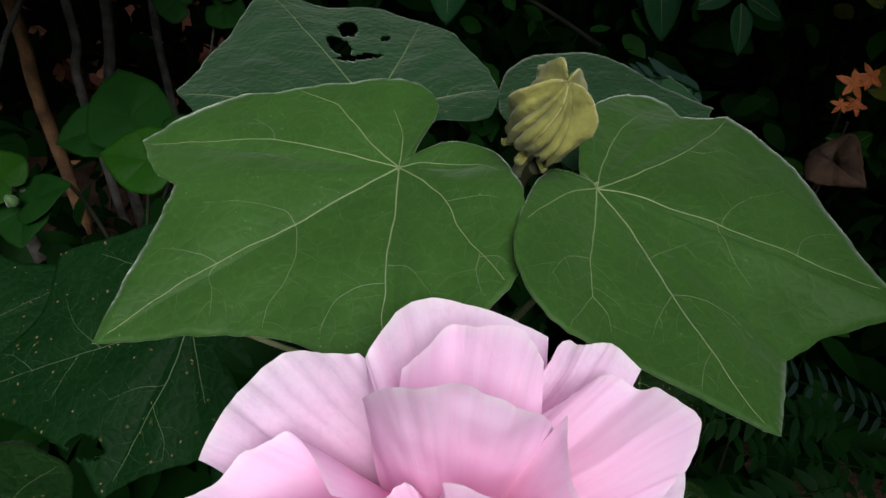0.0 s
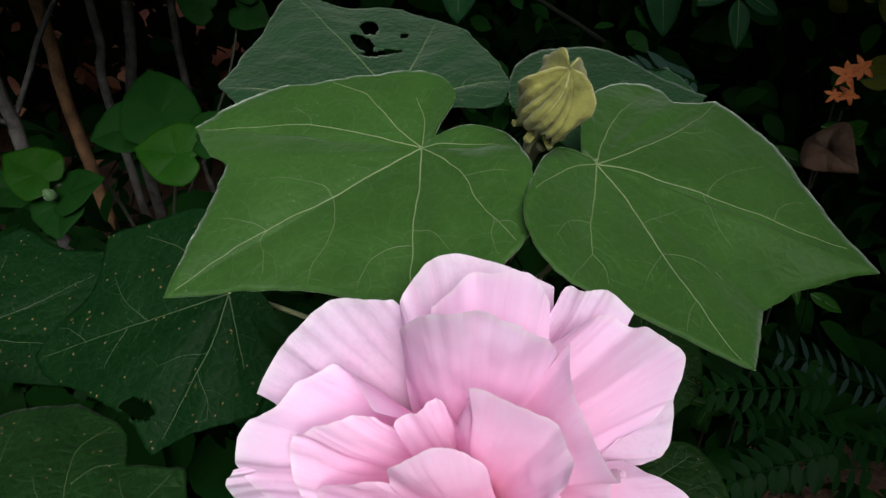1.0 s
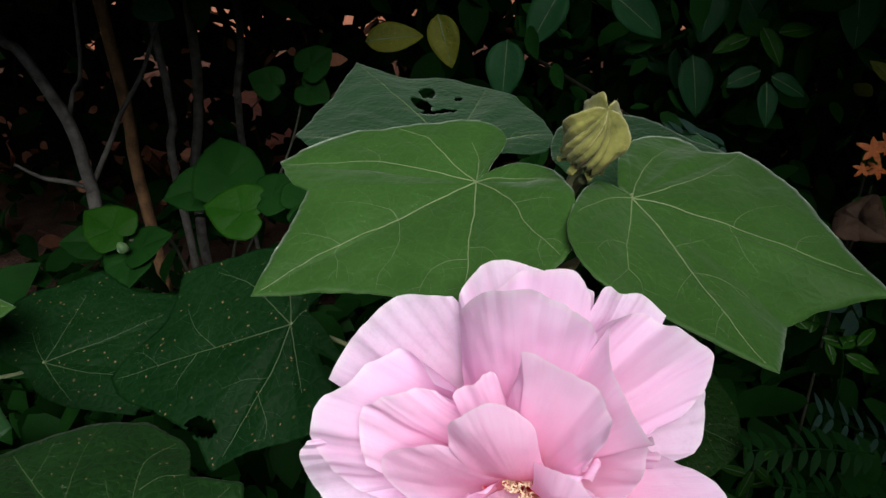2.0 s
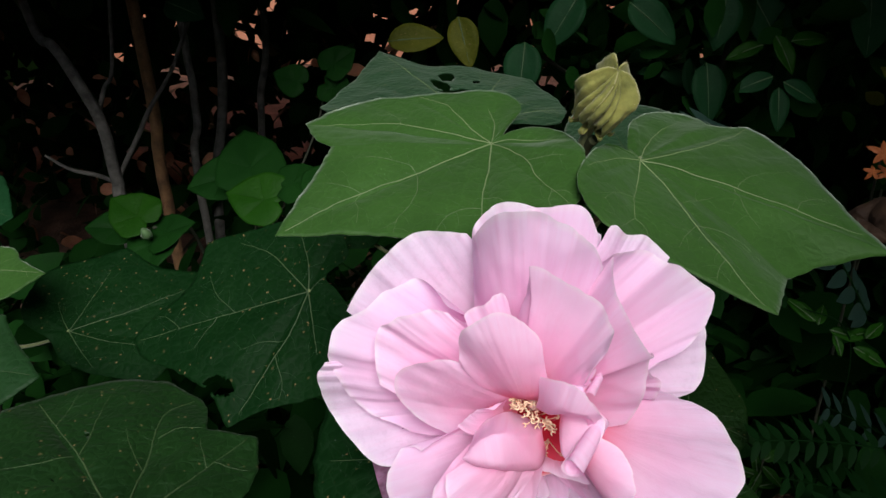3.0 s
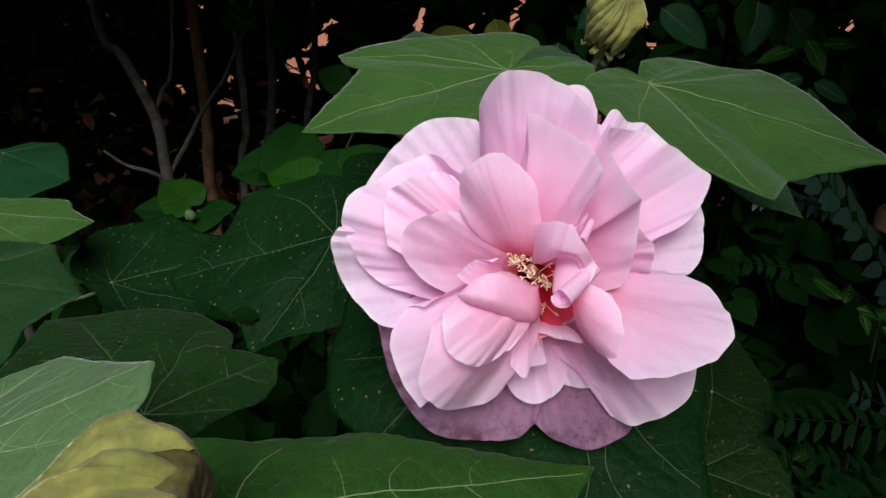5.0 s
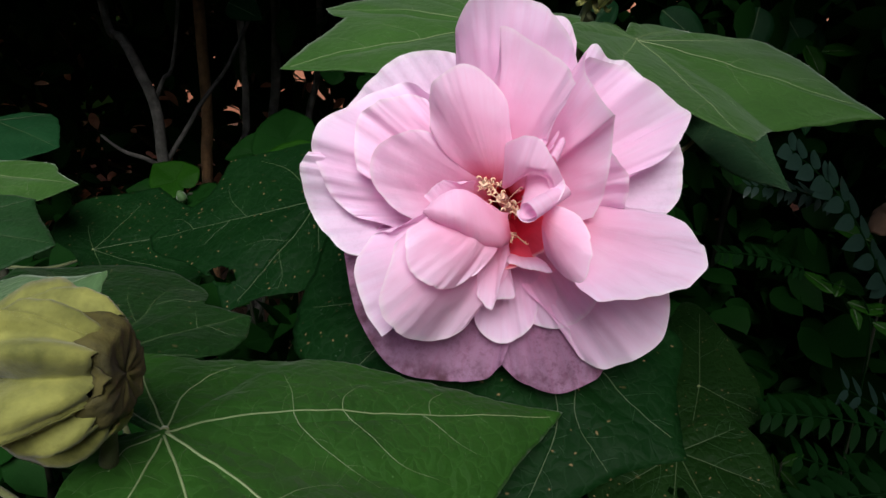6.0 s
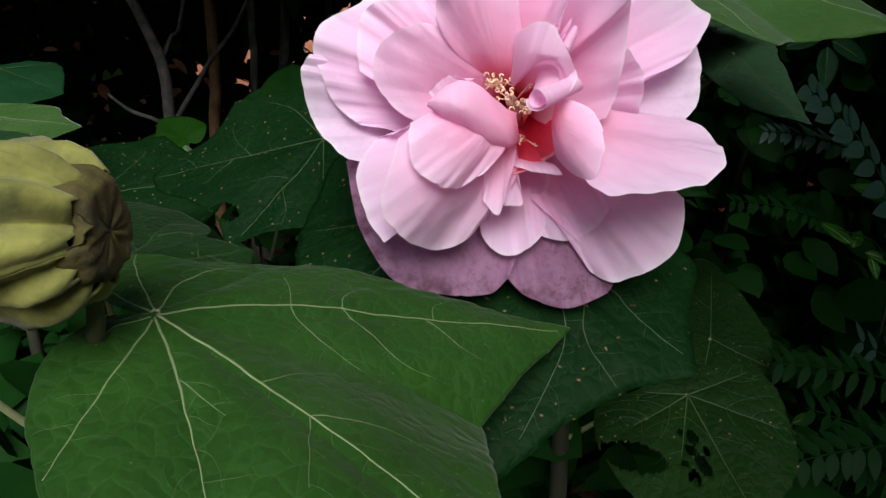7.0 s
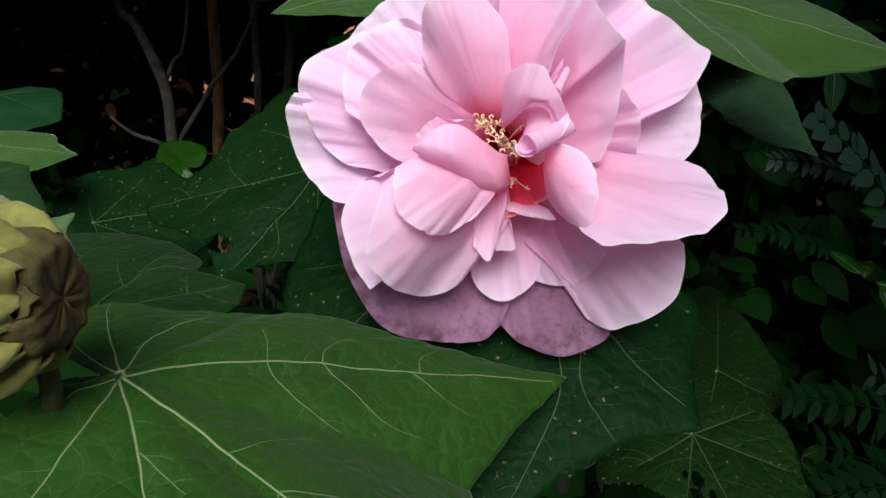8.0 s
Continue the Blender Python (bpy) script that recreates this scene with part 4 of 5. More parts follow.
petal([(-173, 39.2, 22.3), (-177, 44.7, 17.8), (172, 47.5, 16.3), (161, 43.1, 16.1), (152, 36.0, 15.4)], foot=(170, 4, 14), seed=14)
petal([(-114, 33.8, 39.8), (-111, 41.8, 34.3), (-121, 50.7, 35.9), (-135, 55.9, 34.9), (-146, 56.9, 37.3)], foot=(-130, 6, 18), puff=6, seed=15)
petal([(160, 42, 15), (151, 46, 15), (141, 48, 16), (130, 46, 20)], foot=(150, 4, 12), seed=34)
# inner petals
petal([(-83, 46.9, 36.7), (-66, 52.8, 37.1), (-55, 48.9, 40.2), (-43, 42.5, 38.7), (-35, 33.1, 37.6)], foot=(-60, 4, 18), seed=16, pleat=0.9, folds=9, mat=PETAL_IN)
petal([(-116, 21.8, 34.0), (-104, 31.2, 34.2), (-87, 41.1, 35.9), (-72, 40.0, 42.0), (-58, 33.0, 46.7), (-47, 24.6, 47.5), (-38, 16.0, 46.5)], foot=(-60, 2, 32), seed=17, pleat=0.3, puff=2, mat=PETAL_IN)
petal([(-33, 35.9, 42.0), (-22, 37.2, 42.1), (-12, 38.2, 41.6), (-11, 30.3, 36.5)], foot=(-10, 5, 24), seed=18, mat=PETAL_IN)
petal([(-49, 27.0, 50.0), (-38, 33.0, 55.0), (-29, 35.4, 60.0), (-20, 35.5, 61.5), (-11, 34.0, 60.5), (-2, 30.2, 57.5), (7, 25.5, 54.0), (14, 17.0, 50.0)], foot=(-5, 5, 38), seed=19, pleat=0.3, mat=PETAL_IN)
petal([(-3, 37.0, 45.0), (-1, 43.5, 52.4), (0, 48.0, 56.6), (12, 44.5, 55.9), (26, 41.9, 54.6), (33, 38.6, 57.5), (38, 33.6, 61.0), (43, 23.3, 55.1)], foot=(15, 6, 28), seed=20, pleat=0.5, mat=PETAL_IN)
petal([(26, 54.7, 35.8), (33, 45.6, 44.2), (53, 40.1, 56.7), (56, 40.6, 49.8), (77, 34.7, 40.8), (96, 31.1, 32.1)], foot=(60, 8, 22), seed=21, pleat=0.4, puff=-3, mat=PETAL_IN)
petal([(60, 36.5, 41.0), (68, 39.5, 37.5), (75, 41.9, 32.3), (82, 41.9, 26.9), (89, 41.0, 19.7), (97, 36.2, 24.2)], foot=(80, 6, 18), seed=22, mat=PETAL_IN)
petal([(-124, 31.2, 54.5), (-141, 45.8, 52.5), (-150, 52.8, 42.2), (-160, 50.8, 28.0), (-171, 43.9, 28.0), (-179, 34.1, 29.0)], foot=(-150, 6, 26), seed=23, puff=9, pleat=1.3, folds=5, mat=PETAL_IN)
petal([(-121, 25.4, 57.2), (-138, 31.2, 56.8), (-153, 32.8, 51.9), (-162, 31.1, 45.8), (-173, 24.7, 43.0)], foot=(-170, 7, 38), seed=25, puff=3, pleat=1.2, folds=5, mat=PETAL_IN)
petal([(-173, 27.8, 34.3), (-175, 32.2, 33.6), (177, 35.1, 32.9), (171, 26.0, 35.0)], foot=(170, 9, 34), seed=26, pleat=0.2, mat=PETAL_IN)
petal([(175, 32.2, 30.9), (165, 31.7, 26.4), (165, 23.7, 30.7)], foot=(165, 10, 30), seed=27, pleat=0.2, mat=PETAL_IN)
petal([(47, 18.5, 56.6), (68, 20.6, 53.6), (83, 21.7, 52.2), (106, 17.7, 56.1), (118, 13.5, 59.4)], foot=(80, 10, 42), seed=29, pleat=0.2, puff=3, mat=PETAL_IN)
petal([(134, 25.0, 37.0), (134, 33.5, 45.0), (129, 37.6, 49.5), (120, 35.6, 51.5), (111, 32.5, 51.5), (104, 29.0, 50.0), (99, 24.5, 48.5), (97, 19.5, 48.0)], foot=(110, 17.0, 46), seed=30, pleat=0.3, folds=5, puff=3, swell=0.9, mat=PETAL_IN)
for k, a in enumerate((-150, -95, -40, 20, 75, 120, 160, -175)):
    out, top = (20, 28) if abs(a) > 100 else (9, 34)
    petal([(a - 34, out, top), (a - 14, out + 2, top + 3), (a + 14, out + 2, top + 3), (a + 34, out, top)], foot=(a, 1, 6), seed=80 + k, mat=THROAT, pleat=0.2, label="deep red throat of the flower")


def scroll(p0, p1, r0, r1, turns, seed, mat=PETAL_IN):
    """A petal rolled up along the line p0 to p1."""
    a, b = Vector(p0), Vector(p1)
    d = (b - a).normalized()
    e1 = d.cross(Vector((0.2, 0.3, 0.93))).normalized()
    e2 = d.cross(e1)
    verts, uvs, rows, cols = [], [], 14, 40
    for j in range(rows + 1):
        t = j / rows
        for i in range(cols + 1):
            s = i / cols
            w = 2 * math.pi * turns * s + seed
            r = (r0 + (r1 - r0) * t) * (0.62 + 0.38 * s)
            p = a.lerp(b, t) + e1 * r * math.cos(w) + e2 * r * math.sin(w) + d * 0.0006 * math.sin(2 * w)
            verts.append(p)
            uvs.append((0.6 * t, 0.8 + 0.2 * s))
    faces = [(j * (cols + 1) + i, j * (cols + 1) + i + 1, (j + 1) * (cols + 1) + i + 1, (j + 1) * (cols + 1) + i) for j in range(rows) for i in range(cols)]
    return hang("petal", mesh_of("petal", verts, faces, mat, uvs), flower, "curled-up inner petal")


scroll(clock(117, 13.8, 62.5), clock(83, 21.6, 46.9), 0.0034, 0.0026, 1.35, 0.8)


scroll(clock(57, 21.0, 50.0), clock(50, 26.0, 51.5), 0.0017, 0.0012, 1.2, 2.0)
scroll(clock(37, 18.0, 56.5), clock(47, 20.8, 57.5), 0.0012, 0.0014, 1.2, 1.0)


def sheet(rows, seed, mat=PETAL_IN, label="", ripple=0.25, fine=10, blush=0.0, pale=0.12):
    """A folded petal lofted through a few rows of guides, from foot to rim."""
    grid = np.array([spline([clock(*q) for q in row], fine) for row in rows])
    grid = np.array([spline(grid[:, i], 9) for i in range(grid.shape[1])]).transpose(1, 0, 2)
    k, n = grid.shape[:2]
    verts, uvs = [], []
    for j in range(k):
        for i in range(n):
            p, t = grid[j, i], j / (k - 1)
            w = noise.noise(Vector((i / n * 6, t * 1.5, seed))) + 0.5 * noise.noise(Vector((i / n * 19, t * 2, seed + 5)))
            verts.append(p + np.array(AXIS) * ripple / 1000 * w * t + np.array(UP) * ripple / 1000 * noise.noise(Vector((i / n * 9, t * 3, seed + 9))))
            uvs.append((0.5 * i / n, max(0.05, pale + (1 - pale) * t - blush * (i / n) ** 3)))
    faces = [(j * n + i, j * n + i + 1, (j + 1) * n + i + 1, (j + 1) * n + i) for j in range(k - 1) for i in range(n - 1)]
    return hang("petal", mesh_of("petal", verts, faces, mat, uvs), flower, label)


petal([(41, 20.8, 43.6), (54, 21.9, 48.5), (52, 25.2, 50.0), (46, 27.7, 51.7)], foot=(45, 8, 34), seed=36, pleat=0.2, curl=1.5, mat=PETAL_IN)


# cupped petal below the stamens, then the flag that runs out into the scroll
sheet([[(-128, 12, 42), (-146, 10, 40), (-170, 9, 37), (178, 10, 34), (165, 11, 31), (152, 10, 28)],
       [(-116, 19.6, 54), (-129, 17.0, 53), (-151, 14.7, 49), (-176, 15.4, 43), (164, 16.0, 40), (152, 13.4, 36)],
       [(-113, 19.7, 57), (-120, 15.4, 58.5), (-140, 11.4, 57), (-168, 10.8, 51), (164, 12.0, 46), (148, 11.0, 39)],
       [(-112, 19.0, 56.5), (-103, 14.6, 56.8), (-97, 9.2, 56.4), (-120, 4.8, 53.5), (172, 5.6, 47), (140, 7.6, 39)],
       [(-109, 17.6, 53), (-100, 13.4, 53), (-93, 8.6, 52), (-105, 4.2, 49), (164, 4.2, 43.5), (134, 6.8, 37)],
       [(-106, 16.0, 42), (-98, 12.2, 40), (-92, 8.0, 37), (-100, 4.0, 34), (155, 3.8, 33), (128, 6.4, 33)]], 31, label="cupped inner petal", ripple=0.5, blush=0.75, pale=0.62)
sheet([[(-120, 8, 33), (-100, 7, 33), (-75, 6, 34), (-50, 5, 35)],
       [(-112, 16, 42), (-98, 14, 42), (-78, 11, 41), (-55, 8, 40)],
       [(-96, 20.9, 46.0), (-86, 17.7, 47.0), (-77, 14.9, 46.0), (-74, 10.5, 44.0)]], 35, label="side of the cupped inner petal", ripple=0.4, pale=0.3)
sheet([[(40, 4, 36), (60, 6, 44), (64, 12.4, 53.5), (74, 16.8, 54), (90, 17.5, 49)],
       [(33, 4.5, 42), (56, 7.5, 49), (61, 13.5, 55), (72, 17.6, 55), (88, 19.0, 49)],
       [(20, 9, 47), (38, 11.5, 54), (58, 14.5, 57), (70, 18.5, 56), (84, 20.5, 49)],
       [(11, 15.2, 49), (29, 18.3, 56.5), (45, 20.2, 59.4), (67, 20.6, 56.5), (82, 22.5, 48)]], 32, label="folded inner petal", ripple=0.5, pale=0.5)
petal([(167, 19.5, 32), (156, 22.0, 33), (146, 25.0, 34), (136, 29.0, 36)], foot=(150, 18.5, 24), seed=33, pleat=0.3, mat=PETAL_IN)
v, f = tube(spline([clock(0, 0, 2), clock(120, 4, 18), clock(60, 2, 31)], 8), [0.0035, 0.0026, 0.0018], 10)
hang("stamen_column", mesh_of("stamen_column", v, f, CREAM), flower)
rng = random.Random(5)
line = spline([clock(-40, 7, 40), clock(-20, 3.5, 41), clock(100, 3, 40), clock(125, 7.5, 38), clock(148, 14, 34)], 10)
for k in range(64):
    mid = Vector(line[int(rng.random() ** 1.2 * (len(line) - 1))])
    q = mid + Vector((rng.gauss(0, 0.0018), rng.gauss(0, 0.0012), rng.gauss(0, 0.0015)))
    root = mid - AXIS * 0.0045
    v1, f1 = tube([root, (root + q) / 2 + AXIS * 0.0006, q], [0.0002, 0.00014], 5)
    s, spin = 0.00062 * rng.uniform(0.8, 1.25), rng.uniform(0, 6.28)
    e1 = (Vector((1, 0, 0)) * math.cos(spin) + UP * math.sin(spin) + AXIS * rng.uniform(-0.5, 0.5)).normalized()
    e2 = e1.cross(AXIS).normalized()
    arc = [q + (e1 * math.cos(w) + e2 * math.sin(w)) * s - e1 * s for w in np.linspace(-1.9, 1.9, 7)]
    v2, f2 = tube(arc, [s * 0.22, s * 0.42, s * 0.42, s * 0.22], 6)
    v, f = join([(v1, f1), (v2, f2)])
    hang("stamen", mesh_of("stamen", v, f, POLLEN), flower)
for k in range(5):
    a = 72 * k + 20
    petal([(a - 34, 12, 7), (a - 18, 19, 9), (a, 24, 10), (a + 18, 19, 9), (a + 34, 12, 7)], foot=(a, 1.5, -3), seed=60 + k, mat=BUD, pleat=0.1).name = "sepal"


# ---- buds ----
def bud(at, size, turn, seed, label, bract_mat, phase, twist=0.35, skirt=0.36, ragged=0.10, horn=0.10, bracts=8, droop=0.16, stalk=True, fold=0.06, waves=3, weak=0.35, belly=1.0):
    """A closed bud: five concave sepals that meet in winged seams below the beak, over a skirt of ragged ends and bracts."""
    thing = tagged(empty("flower_bud", at), label, "bud")
    m = pose(*at, *turn)
    rng = np.random.RandomState(seed)
    u_at = (0.0, 0.08, 0.20, 0.36, 0.54, 0.72, 0.88, 1.0)
    wing_r, wing_z = (0.02, 0.16, 0.33, 0.46, 0.505, 0.37 + 0.26 * skirt, 0.22 + 0.52 * skirt, skirt + 0.03), (0.92, 0.90, 0.83, 0.70, 0.54, 0.36, 0.16, 0.0)
    face_r, face_z = (0.02, 0.06, 0.15, 0.25, 0.34, 0.30 + 0.26 * skirt, 0.19 + 0.52 * skirt, skirt), (0.92, 0.85, 0.76, 0.62, 0.46, 0.28, 0.12, 0.0)
    horns = horn * np.array((0.3, 1.0, 1.9, 0.5, 0.0))

    def skin(phi, u, out=0.0):
        x = phi * 5 / (2 * math.pi)
        d = abs(x - round(x)) * 2
        k = int(round(x)) % 5
        w = (1 - d) ** 2.4 * (weak if k == 4 else 1.0)
        r = w * np.interp(u ** belly, u_at, wing_r) + (1 - w) * np.interp(u ** belly, u_at, face_r)
        z = w * np.interp(u, u_at, wing_z) + (1 - w) * np.interp(u, u_at, face_z)
        z += horns[k] * (1 - d) ** 5 * math.exp(-((u - 0.10) / 0.09) ** 2)
        grow = min(1.0, 2.2 * u)
        r += fold * grow * (1 - w) * math.sin(2 * math.pi * waves * x + 2.0 * u + seed + 0.8 * noise.noise(Vector((x * 2, u * 2, seed))))
        r += 0.05 * grow * noise.noise(Vector((math.cos(phi) * 2.5 + seed, math.sin(phi) * 2.5, u * 2.5)))
        lobe = noise.noise(Vector((math.cos(phi) * 3.4, math.sin(phi) * 3.4, seed + 3))) + 0.6 * noise.noise(Vector((math.cos(phi) * 9, math.sin(phi) * 9, seed)))
        z += ragged * lobe * u ** 4
        r += 0.35 * ragged * lobe * u ** 4
        a = phi + phase + twist * u
        r = r * size + out
        return np.array(m @ Vector((r * math.cos(a), r * math.sin(a), size * z)))

    crest = []
    for k in range(5):
        rows, cols, verts = 40, 28, []
        for j in range(rows + 1):
            for i in range(cols + 1):
                p = skin(2 * math.pi / 5 * (k + i / cols), j / rows, 0.0005 if i in (0, cols) else 0.0)
                verts.append(p + 0.00025 * noise.noise_vector(Vector(p * 700)))
            crest.append(skin(2 * math.pi / 5 * k, j / rows, 0.0002))
        faces = [(j * (cols + 1) + i, j * (cols + 1) + i + 1, (j + 1) * (cols + 1) + i + 1, (j + 1) * (cols + 1) + i) for j in range(rows) for i in range(cols)]
        thicken(hang("sepal", mesh_of("sepal", verts, faces, BUD), thing), 0.0007)
    for k in range(5):
        v, f = tube(crest[41 * k + 1:41 * k + 30], [0.0003, 0.00045, 0.00045, 0.0003], 6)
        hang("seam", mesh_of("seam", v, f, DOWN), thing, "pale downy seam between two sepals")
    if not bracts:
        # one ragged collar that turns down and under
        rows, cols, verts = 14, 72, []
        for j in range(rows + 1):
            t = j / rows
            for i in range(cols):
                a = 2 * math.pi * i / cols
                lobe = noise.noise(Vector((math.cos(a) * 1.7, math.sin(a) * 1.7, seed + 5))) + 0.45 * noise.noise(Vector((math.cos(a) * 6, math.sin(a) * 6, seed + 1)))
                r = skirt * np.interp(t, (0, 0.3, 0.6, 0.85, 1), (1.30, 1.25, 1.05, 0.70, 0.02)) * (1 + 0.22 * lobe)
                z = np.interp(t, (0, 0.3, 0.6, 0.85, 1), (0.085 + 0.20 * lobe, 0.0, -0.050, -0.055, -0.045)) + 0.02 * noise.noise(Vector((math.cos(a) * 4, math.sin(a) * 4, t * 4)))
                verts.append(m @ Vector((size * r * math.cos(a), size * r * math.sin(a), size * z)))
        faces = [(j * cols + i, j * cols + (i + 1) % cols, (j + 1) * cols + (i + 1) % cols, (j + 1) * cols + i) for j in range(rows) for i in range(cols)]
        thicken(hang("bract", mesh_of("bract", verts, faces, bract_mat), thing, "browned ragged collar of bracts"), 0.0006)
    for k in range(bracts):
        a = 2 * math.pi * (k + rng.uniform(-0.3, 0.3)) / bracts
        rows, cols, verts = 12, 8, []
        wide, lift, away = rng.uniform(0.15, 0.28), rng.uniform(0.02, 0.3), rng.uniform(0.0, 2.0)
        for j in range(rows + 1):
            t = j / rows
            for i in range(cols + 1):
                q = (i / cols - 0.5) * 2
                taper = (1 - t ** 2.2) * (0.75 + 0.5 * t) + 0.02
                r = skirt * (0.35 + 0.75 * min(1, 1.6 * t)) + 0.06 * away * t * t
                z = 0.05 - 0.02 * t - droop * math.sin(2.2 * t) * (1 - 0.9 * lift) + 0.05 * q * q * t + 0.04 * noise.noise(Vector((t * 3, q * 1.5, k + seed)))
                b = a + phase + q * wide * taper / (0.4 + t)
                verts.append(m @ Vector((size * r * math.cos(b), size * r * math.sin(b), size * z)))
        faces = [(j * (cols + 1) + i, j * (cols + 1) + i + 1, (j + 1) * (cols + 1) + i + 1, (j + 1) * (cols + 1) + i) for j in range(rows) for i in range(cols)]
        thicken(hang("bract", mesh_of("bract", verts, faces, bract_mat), thing, "ragged bract at the foot of the bud"), 0.0005)
    verts, faces = [], []
    for k in range(900):
        p = Vector(crest[rng.randint(1, len(crest))]) + Vector(rng.normal(0, 0.0004, 3))
        d = (p - m @ Vector((0, 0, 0.45 * size))).normalized() + Vector(rng.normal(0, 0.45, 3))
        d = d.normalized() * rng.uniform(0.0003, 0.0008)
        w = d.cross(Vector(rng.normal(0, 1, 3))).normalized() * 0.00004
        n = len(verts)
        verts += [p - w, p + w, p + d]
        faces.append((n, n + 1, n + 2))
    hang("down", mesh_of("down", verts, faces, DOWN), thing, "fine pale hairs")
    ring = [skin(2 * math.pi * i / 30, 0.86, -0.001) for i in range(30)]
    hub = np.array(m @ Vector((0, 0, size * 0.12)))
    hang("receptacle", mesh_of("receptacle", ring + [hub], [(i, 30, (i + 1) % 30) for i in range(30)], bract_mat), thing)
    if stalk:
        pts = [m @ Vector((0, 0, -0.6 * size)), m @ Vector((0, 0, -0.03 * size)), m @ Vector((0, 0, 0.16 * size))]
        v, f = tube(spline(pts, 4), [size * 0.085, size * 0.085, size * 0.11], 10)
        hang("bud_stalk", mesh_of("bud_stalk", v, f, STALK), thing)
    return thing


bud((0.0290, 0.1870, 1.0590), 0.0250, (18, 18, 0), 3, "yellow-green downy closed bud with winged seams on a short stalk", BUD, radians(-9), -0.75, 0.30, 0.24, 0.10, 7, 0.24)
bud((-0.0595, -0.0205, 0.9788), 0.0415, (0, -90, 13.0), 4, "yellow-green downy bud with browned bracts", BUD_EDGE, radians(30), 0.35, 0.20, 0.05, 0.06, 0, 0.09, False, 0.08, 2, 1.0, 1.8)


# ---- the setting ----
def slab(name, x0, x1, y0, y1, z0, z1, mat, label, cells=1, rough=0.0):
    bm = bmesh.new()
    bmesh.ops.create_cube(bm, size=1)
    for q in bm.verts:
        q.co = Vector((x0 + (q.co.x + 0.5) * (x1 - x0), y0 + (q.co.y + 0.5) * (y1 - y0), z0 + (q.co.z + 0.5) * (z1 - z0)))
    if cells > 1:
        bmesh.ops.subdivide_edges(bm, edges=bm.edges[:], cuts=cells, use_grid_fill=True)
        for q in bm.verts:
            q.co.z += rough * noise.noise(q.co * 3)
    me = bpy.data.meshes.new(name)
    bm.to_mesh(me)
    bm.free()
    me.materials.append(mat)
    return tagged(new(name, me), label, kind="structure")


slab("ground", -60, 60, -60, 60, GROUND - 0.3, GROUND, LITTER, "bare earth strewn with dry leaf litter")
# Three unseen walls, added to close the place and cut low sky light.
slab("shade_wall_south", -3.2, 3.2, -2.2, -2.0, GROUND, 1.7, HEDGE, "unseen dark wall added to block low sky light")
slab("shade_wall_west", -3.2, -3.0, -2.0, 4.2, GROUND, 2.3, HEDGE, "unseen dark wall added to block low sky light")
slab("shade_wall_east", 3.0, 3.2, -2.0, 4.2, GROUND, 2.3, HEDGE, "unseen dark wall added to block low sky light")
slab("wall_north", -8, 8, 4.2, 4.45, GROUND, 3.2, WALLMAT, "weathered terracotta-painted wall")


def woody(name, label, branches, mat):
    thing = tagged(empty(name, branches[0][0][0]), label, "tree", group="hedge stems")
    for k, (pts, radii) in enumerate(branches):
        path = spline(pts, 12)
        path += np.array([[0.002 * noise.noise(Vector(q * 25) + Vector((k, 0, 0))), 0.002 * noise.noise(Vector(q * 25) + Vector((0, k, 7))), 0] for q in path])
        v, f = tube(path, radii, 10)
        hang("trunk" if k == 0 else "branch", mesh_of("trunk", v, f, mat), thing)
    return thing


woody("small_tree", "forked grey-barked stem of a hedge shrub", [
    ([(-0.49, 0.63, GROUND), (-0.496, 0.634, 0.79), (-0.498, 0.642, 0.861), (-0.502, 0.643, 0.937), (-0.56, 0.68, 1.01), (-0.61, 0.71, 1.07), (-0.66, 0.74, 1.5)], [0.0085, 0.0078, 0.007, 0.0058, 0.005]),
    ([(-0.502, 0.643, 0.935), (-0.506, 0.675, 0.965), (-0.511, 0.713, 0.996), (-0.50, 0.75, 1.2)], [0.003, 0.0026, 0.002]),
    ([(-0.498, 0.642, 0.857), (-0.462, 0.68, 0.93), (-0.422, 0.722, 1.01), (-0.38, 0.77, 1.15)], [0.0034, 0.0026, 0.0018]),
    ([(-0.498, 0.642, 0.855), (-0.515, 0.632, 0.868), (-0.538, 0.621, 0.879), (-0.56, 0.61, 0.90)], [0.0032, 0.0026, 0.0015])], BARK)
woody("small_tree", "straight brown stem of a hedge shrub", [([(-0.52, 0.775, GROUND), (-0.521, 0.781, 0.785), (-0.524, 0.804, 0.957), (-0.53, 0.82, 1.5)], [0.009, 0.0085, 0.008])], BARK_WARM)
woody("small_tree", "straight grey stem of a hedge shrub", [([(-0.52, 0.90, GROUND), (-0.513, 0.916, 0.714), (-0.49, 0.974, 0.952), (-0.48, 1.0, 1.5)], [0.009, 0.008, 0.008])], BARK)
woody("small_tree", "thin grey stem of a hedge shrub", [([(-0.45, 0.97, GROUND), (-0.442, 0.979, 0.826), (-0.422, 1.006, 1.0), (-0.41, 1.02, 1.5)], [0.006, 0.006, 0.005])], BARK)
woody("small_tree", "thin pale stem of a hedge shrub", [([(-0.47, 0.79, GROUND), (-0.475, 0.798, 0.807), (-0.482, 0.845, 0.911), (-0.49, 0.86, 1.3)], [0.006, 0.006, 0.005])], BARK)


